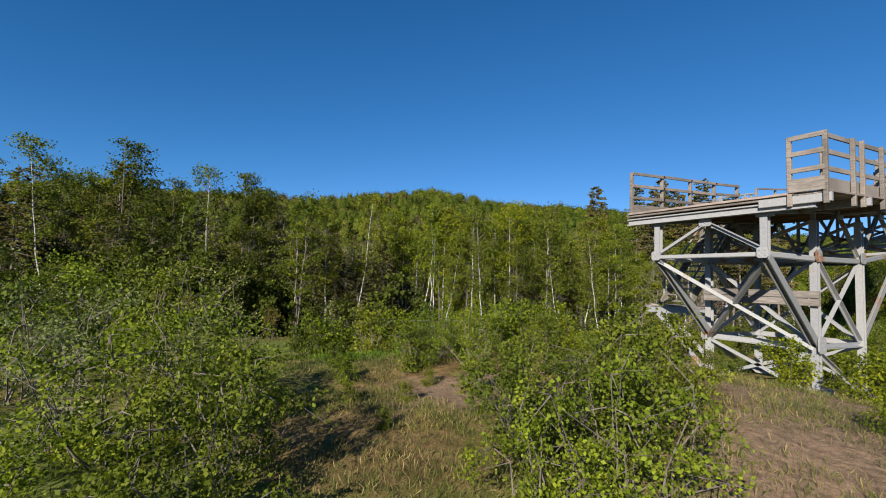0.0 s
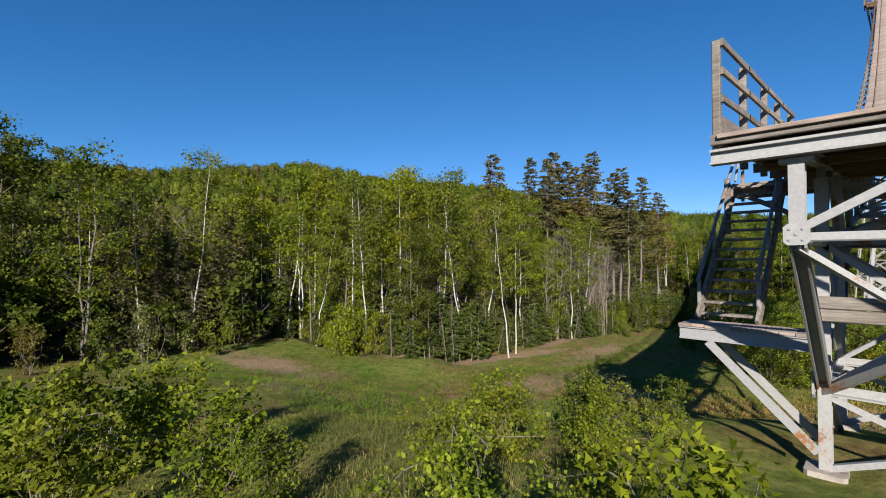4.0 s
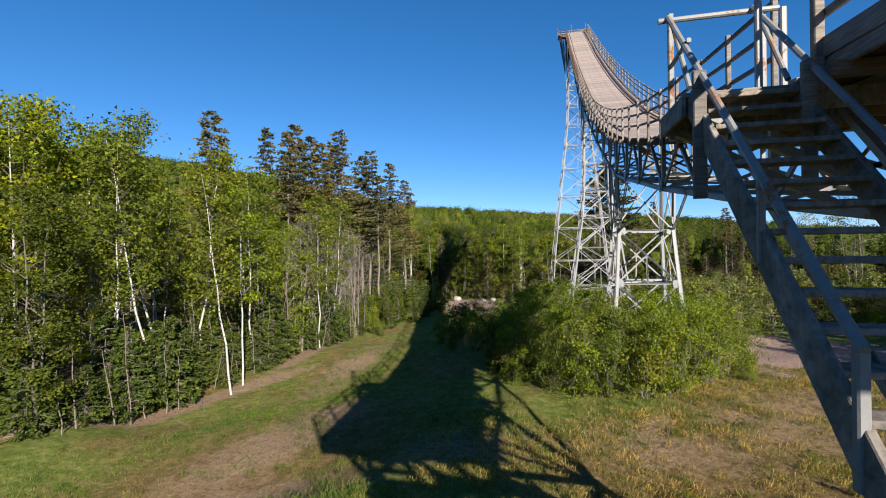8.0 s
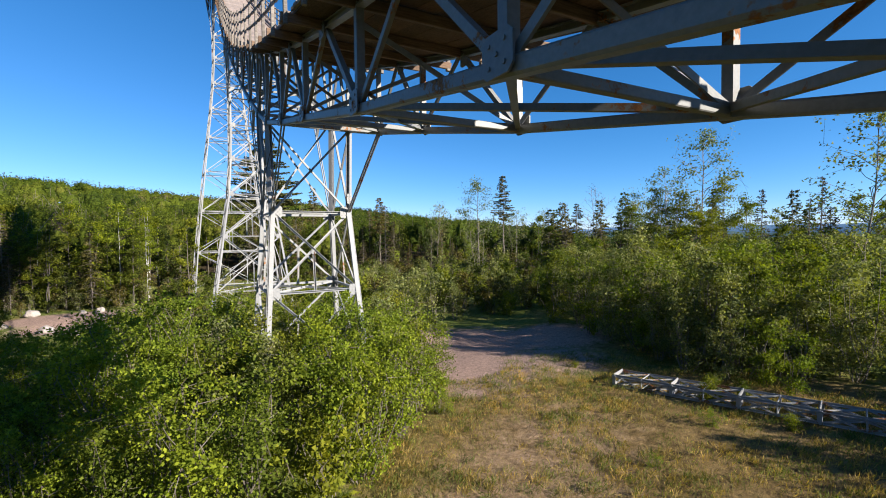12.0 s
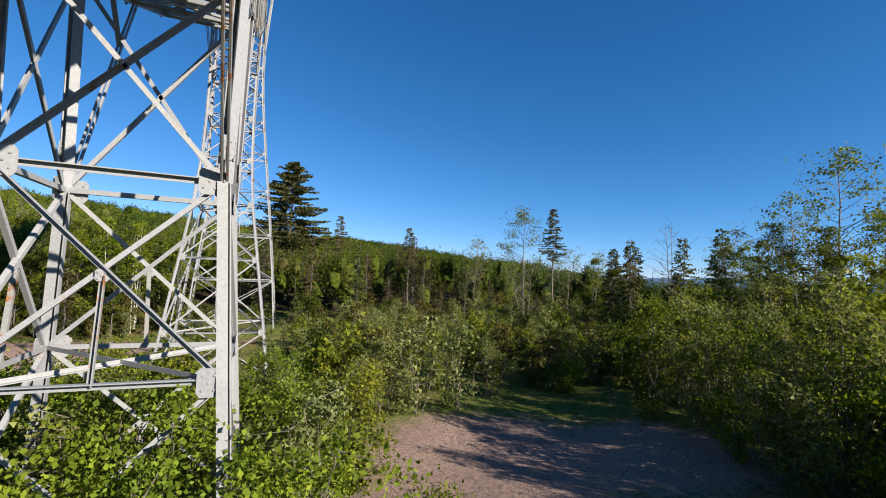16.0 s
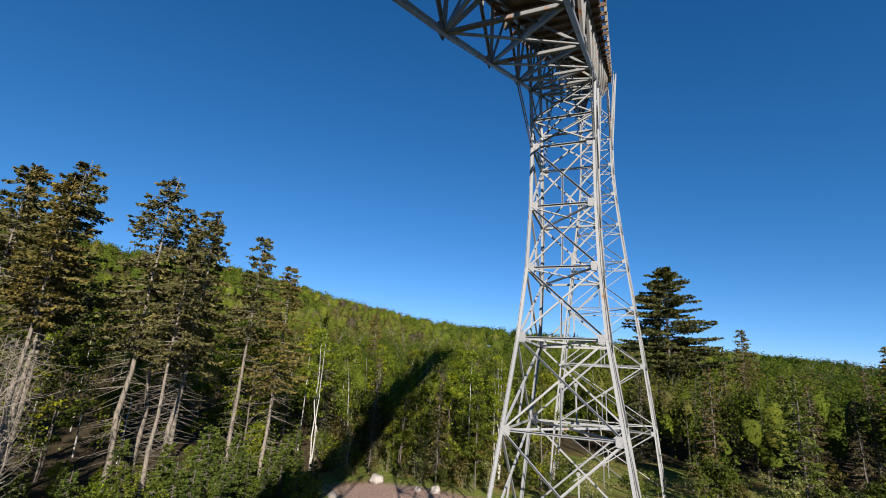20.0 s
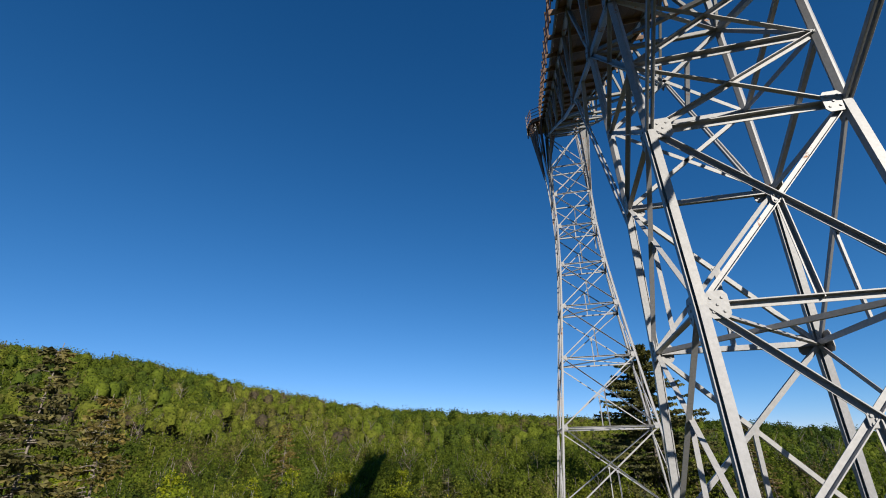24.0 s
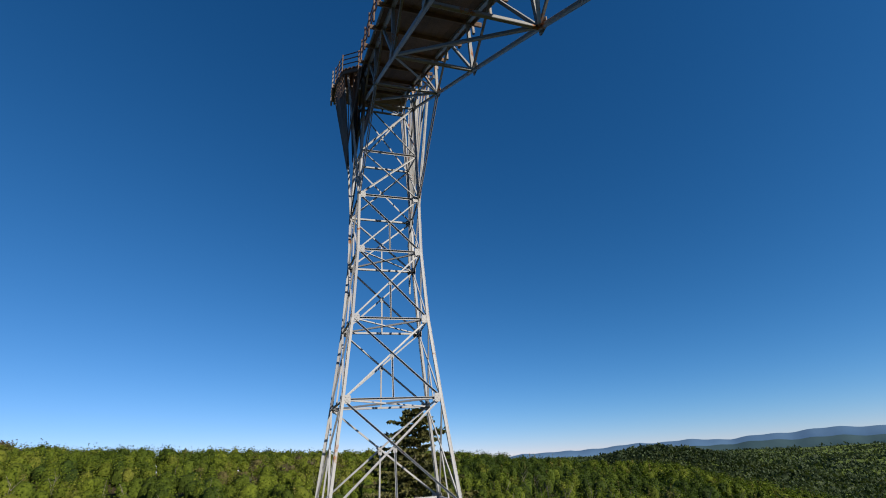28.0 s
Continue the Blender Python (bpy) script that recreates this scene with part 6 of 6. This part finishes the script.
# valley woods to the horizon
N = 14500
rad = 270 * (3500 / 270) ** rng.uniform(0, 1, N)
azm = np.radians(rng.uniform(12, 76, N))
fx, fy = np.sin(azm) * rad, np.cos(azm) * rad
extra = 2900   # the knoll's own wood
ka, kb = rng.normal(size=extra) * 160, rng.normal(size=extra) * 110 - 40
fx, fy = np.concatenate([fx, 640 + ka * 0.77 + kb * 0.64]), np.concatenate([fy, 800 - ka * 0.64 + kb * 0.77])
rad = np.hypot(fx, fy)
FARMS = ((905, 858, 20), (1150, 1165, -35))   # white farmhouses in their clearings
open_land = (np.hypot(fx - 900, (fy - 700) * 1.2) < 90) | (np.hypot(fx - 1500, fy - 1450) < 120) | (np.sin(fx * 0.006 + 1.2) * np.sin(fy * 0.005 + np.sin(fx * 0.003)) > 0.86) & (np.hypot(fx - 640, fy - 800) > 420)
for hx, hy, _ in FARMS:
    open_land |= (np.abs((fx - hx) * 0.7 - (fy - hy) * 0.7) < 26) & (np.abs(((fx - hx) + (fy - hy)) * 0.7 + 40) < 75)
fx, fy, rad = fx[~open_land], fy[~open_land], rad[~open_land]
N = len(fx)
d = unit(rng.normal(size=(N, 12, 3)))
sc = np.clip(rad * 0.0068, 3.2, 14)[:, None, None] * rng.uniform(0.7, 1.3, (N, 1, 1))
p = np.stack([fx, fy, sheet_z(fx, fy) + 4], -1)[:, None, :] + d * sc * np.array([1.2, 1.2, 0.42])
v, f = leaf_arrays(p.reshape(-1, 3), np.repeat(sc[:, 0, 0], 12) * 0.6, rng, None, 0.8, tri=True)
tagged(new("valley_woods", fast_mesh("valley_woods", v, f, VALL)), "dark woods stretching over the far valley", "forest", kind="stuff")


WALLW, n_, l_, p_ = mat("white_farm_wall", 0.8)
l_.new(ramp(n_, l_, noise_tex(n_, l_, coords(n_, l_), 0.8, 4), [(0.3, (0.7, 0.69, 0.66)), (0.7, (0.8, 0.79, 0.77))]), p_.inputs["Base Color"])
for hx, hy, turn in FARMS:
    house = thing("farmhouse", "small white gabled farmhouse far off in the valley woods", "house", group="valley farms")
    house.matrix_basis = pose(hx, hy, float(sheet_z(hx, hy)) - 0.5, 0, 0, turn)
    m = Mesh()
    m.add([(x, y, z) for z in (0, 7.5) for x, y in ((-9, -5), (9, -5), (9, 5), (-9, 5))] + [(-9, 0, 12), (9, 0, 12)], [(0, 1, 5, 4), (1, 2, 6, 9, 5), (2, 3, 7, 6), (3, 0, 4, 8, 7)])
    part("wall", m.data("wall", WALLW), house)
    m = Mesh()
    m.add([(x, y, z + k) for k in (0, 0.4) for x in (-10, 10) for y, z in ((-6, 6.6), (0, 12.1), (6, 6.6))], [(0, 3, 4, 1), (1, 4, 5, 2), (6, 7, 10, 9), (7, 8, 11, 10), (0, 1, 7, 6), (1, 2, 8, 7), (3, 9, 10, 4), (4, 10, 11, 5), (0, 6, 9, 3), (2, 5, 11, 8)])
    part("roof", m.data("roof", GREYP), house)


# horizon hills, haze mixed into their colour: a far blue ridge, a nearer, darker one
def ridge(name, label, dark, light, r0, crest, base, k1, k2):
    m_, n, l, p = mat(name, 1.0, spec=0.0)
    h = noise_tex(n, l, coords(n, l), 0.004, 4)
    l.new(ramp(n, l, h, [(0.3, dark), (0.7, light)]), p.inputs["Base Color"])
    hm = Mesh()
    az = np.radians(np.linspace(6, 80, 150))
    c = np.interp(np.degrees(az), [q[0] for q in crest], [q[1] for q in crest]) + k1 * np.sin(az * 61) + k2 * np.sin(az * 143 + 2)
    for i, a in enumerate(az):
        for r, z in ((r0, base), (r0 + 60, c[i] * 0.6 + base * 0.4), (r0 + 160, c[i]), (r0 + 400, base)):
            hm.v.append((math.sin(a) * r, math.cos(a) * r, z))
    hm.f = [(i * 4 + j, (i + 1) * 4 + j, (i + 1) * 4 + j + 1, i * 4 + j + 1) for i in range(149) for j in range(3)]
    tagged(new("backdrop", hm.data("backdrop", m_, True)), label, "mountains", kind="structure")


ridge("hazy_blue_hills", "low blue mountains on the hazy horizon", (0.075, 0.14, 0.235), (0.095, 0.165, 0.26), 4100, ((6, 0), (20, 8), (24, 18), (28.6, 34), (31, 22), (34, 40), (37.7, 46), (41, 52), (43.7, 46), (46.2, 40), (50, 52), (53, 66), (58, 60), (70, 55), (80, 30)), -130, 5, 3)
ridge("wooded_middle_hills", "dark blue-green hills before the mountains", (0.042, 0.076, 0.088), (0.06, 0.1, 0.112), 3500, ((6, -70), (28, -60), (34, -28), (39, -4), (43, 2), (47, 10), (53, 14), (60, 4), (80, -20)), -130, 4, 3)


# grass: fine blades, green on the banks and straw-coloured about the mast
def blades(name, label, material, n, spans, size, bare):
    gxp, gyp = [np.concatenate([rng.uniform(q[i], q[i + 1], int(n * q[4])) for q in spans]) for i in (0, 2)]
    clump = np.sin(gxp * 2.1 + np.sin(gyp * 1.7)) * np.cos(gyp * 1.9 + np.sin(gxp * 1.3)) + rng.normal(size=len(gxp)) * 0.5
    keep = (np.maximum.reduce([blob(gxp, gyp, *q) for q in bare]) < 0.45) & (clump > -0.1)
    gxp, gyp = gxp[keep], gyp[keep]
    b0 = np.stack([gxp, gyp, ground_h(gxp, gyp) - 0.02], -1)
    pos = np.repeat(b0, 5, 0) + rng.normal(size=(len(b0) * 5, 3)) * np.array([0.08, 0.08, 0])
    v, f = leaf_arrays(pos, size, rng, np.array([0, 0, 1.5]), 0.07, tri=True, spread=0.8)
    tagged(new(name, fast_mesh(name, v, f, material)), label, "grass", kind="stuff")


GRASS = foliage("grass_blades", (0.06, 0.085, 0.016), (0.18, 0.19, 0.05), 0.3)
STRAWB = foliage("straw_blades", (0.15, 0.115, 0.045), (0.34, 0.265, 0.12), 0.3)
BARE = [(0.2, -32.6, 2.0, 1.1), (9.6, 5.0, 4.6, 4.8), (6.2, 0.8, 2.4, 3.0), (13.6, 3.2, 3.2, 3.2), (-20.5, -9, 1.2, 7), (-12.6, -16.4, 2.0, 1.2)]
blades("green_grass", "tufts of green meadow grass", GRASS, 56000, [(-20, -6, -30, 8, 0.34), (-6, 14, -18, 6, 0.2), (-12, 5, -38, -25, 0.46)], 0.10, BARE)
blades("dry_grass", "tufts of dry straw-coloured grass", STRAWB, 42000, [(-4, 15, -17, -2, 0.5), (-6, 7, -36, -26, 0.22), (-20, -8, -24, 4, 0.28)], 0.11, BARE)


# taller tussocks, leaning with the slope, on the worn meadow by the mast
def tussocks(name, label, material, n, spans, size, per, bare):
    tx, ty = [np.concatenate([rng.uniform(q[i], q[i + 1], int(n * q[4])) for q in spans]) for i in (0, 2)]
    lump = np.sin(tx * 0.9 + 1.3 * np.sin(ty * 0.7)) * np.cos(ty * 1.0 + np.sin(tx * 0.6)) + rng.normal(size=len(tx)) * 0.45
    keep = (np.maximum.reduce([blob(tx, ty, *q) for q in bare]) < 0.4) & (lump > -0.15)
    tx, ty = tx[keep], ty[keep]
    b0 = np.stack([tx, ty, ground_h(tx, ty) + 0.02], -1)
    wide = np.repeat(rng.uniform(0.06, 0.2, len(b0)), per)[:, None]
    pos = np.repeat(b0, per, 0) + rng.normal(size=(len(b0) * per, 3)) * wide * np.array([1, 1, 0])
    v, f = leaf_arrays(pos, size, rng, np.array([0.35, -0.2, 1.3]), 0.075, tri=True, spread=0.8)
    tagged(new(name, fast_mesh(name, v, f, material)), label, "grass", kind="stuff")


tussocks("green_tussocks", "leaning tussocks of fresh green grass on the worn meadow", GRASS, 2600, [(0, 16, -13, -0.5, 0.62), (-14, 0, -20, -8, 0.38)], 0.16, 30, BARE)
LUSHG = foliage("lush_grass_blades", (0.05, 0.10, 0.012), (0.15, 0.22, 0.03), 0.35)
tussocks("lush_weeds", "patches of bright green weeds and clover on the meadow", LUSHG, 2400, [(-28, -8, -26, -15, 0.62), (-18, -13.5, -14, 4, 0.28), (-6.5, -3, -34, -32, 0.06)], 0.15, 26, BARE)
tussocks("straw_tussocks", "leaning tussocks of bleached straw on the worn meadow", STRAWB, 2600, [(0, 16, -14, -1.5, 0.7), (-8, 0, -18, -9, 0.3)], 0.16, 28, BARE)


def boulder(x, y, s, seed):
    bm = bmesh.new()
    bmesh.ops.create_icosphere(bm, subdivisions=3, radius=s)
    for vt in bm.verts:
        n = noise.noise(vt.co * (1.6 / s) + Vector((seed, 0, 0)))
        vt.co = vt.co * (1 + 0.3 * n)
        vt.co.z *= 0.75
    me = bpy.data.meshes.new("boulder")
    bm.to_mesh(me)
    bm.free()
    me.materials.append(STONE)
    me.shade_smooth()
    ob = tagged(new("boulder", me), "pale rounded boulder at the edge of the gravel clearing", "rock", "boulders")
    ob.location = (x, y, gh(x, y) + s * 0.35)


for i, (x, y, s) in enumerate(((-15.1, 32.6, 0.55), (-18.0, 40.4, 0.6), (-12.7, 40.5, 0.45), (-18.6, 35.0, 0.35), (-14.0, 39.9, 0.3), (-10.4, 31.8, 0.4), (-12.6, 29.6, 0.35), (-9.0, 38.6, 0.4))):
    boulder(x, y, s, i + 1)

# the lattice mast that lies in the grass
mast = thing("fallen_mast", "rusty white steel lattice mast lying in the grass", "lattice mast")
A, B = Vector((10.2, -5.0, 0)), Vector((13.4, -14.0, 0))
A.z, B.z = gh(A.x, A.y) + 0.02, gh(B.x, B.y) + 0.02
ax = (B - A).normalized()
sd = ax.cross(Vector((0, 0, 1))).normalized() * 0.4
uu = Vector((0, 0, 0.34))
cor = [A - sd, A + sd, A + sd + uu, A - sd + uu]
for c in cor:
    bar("chord", c, c + (B - A), ell(0.07, 0.012), GREYP, mast)
NB = 10
for i in range(NB):
    a, b = (B - A) * (i / NB), (B - A) * ((i + 1) / NB)
    for j in range(4):
        p, q = cor[j], cor[(j + 1) % 4]
        bar("lacing", p + a, q + b, ell(0.035, 0.008), RUSTP, mast)
        bar("lacing", q + a, p + b, ell(0.035, 0.008), RUSTP, mast)
        bar("batten", p + a, q + a, rect(0.03, 0.13 if i % 2 == 0 else 0.04, 0.006), WHITE, mast)
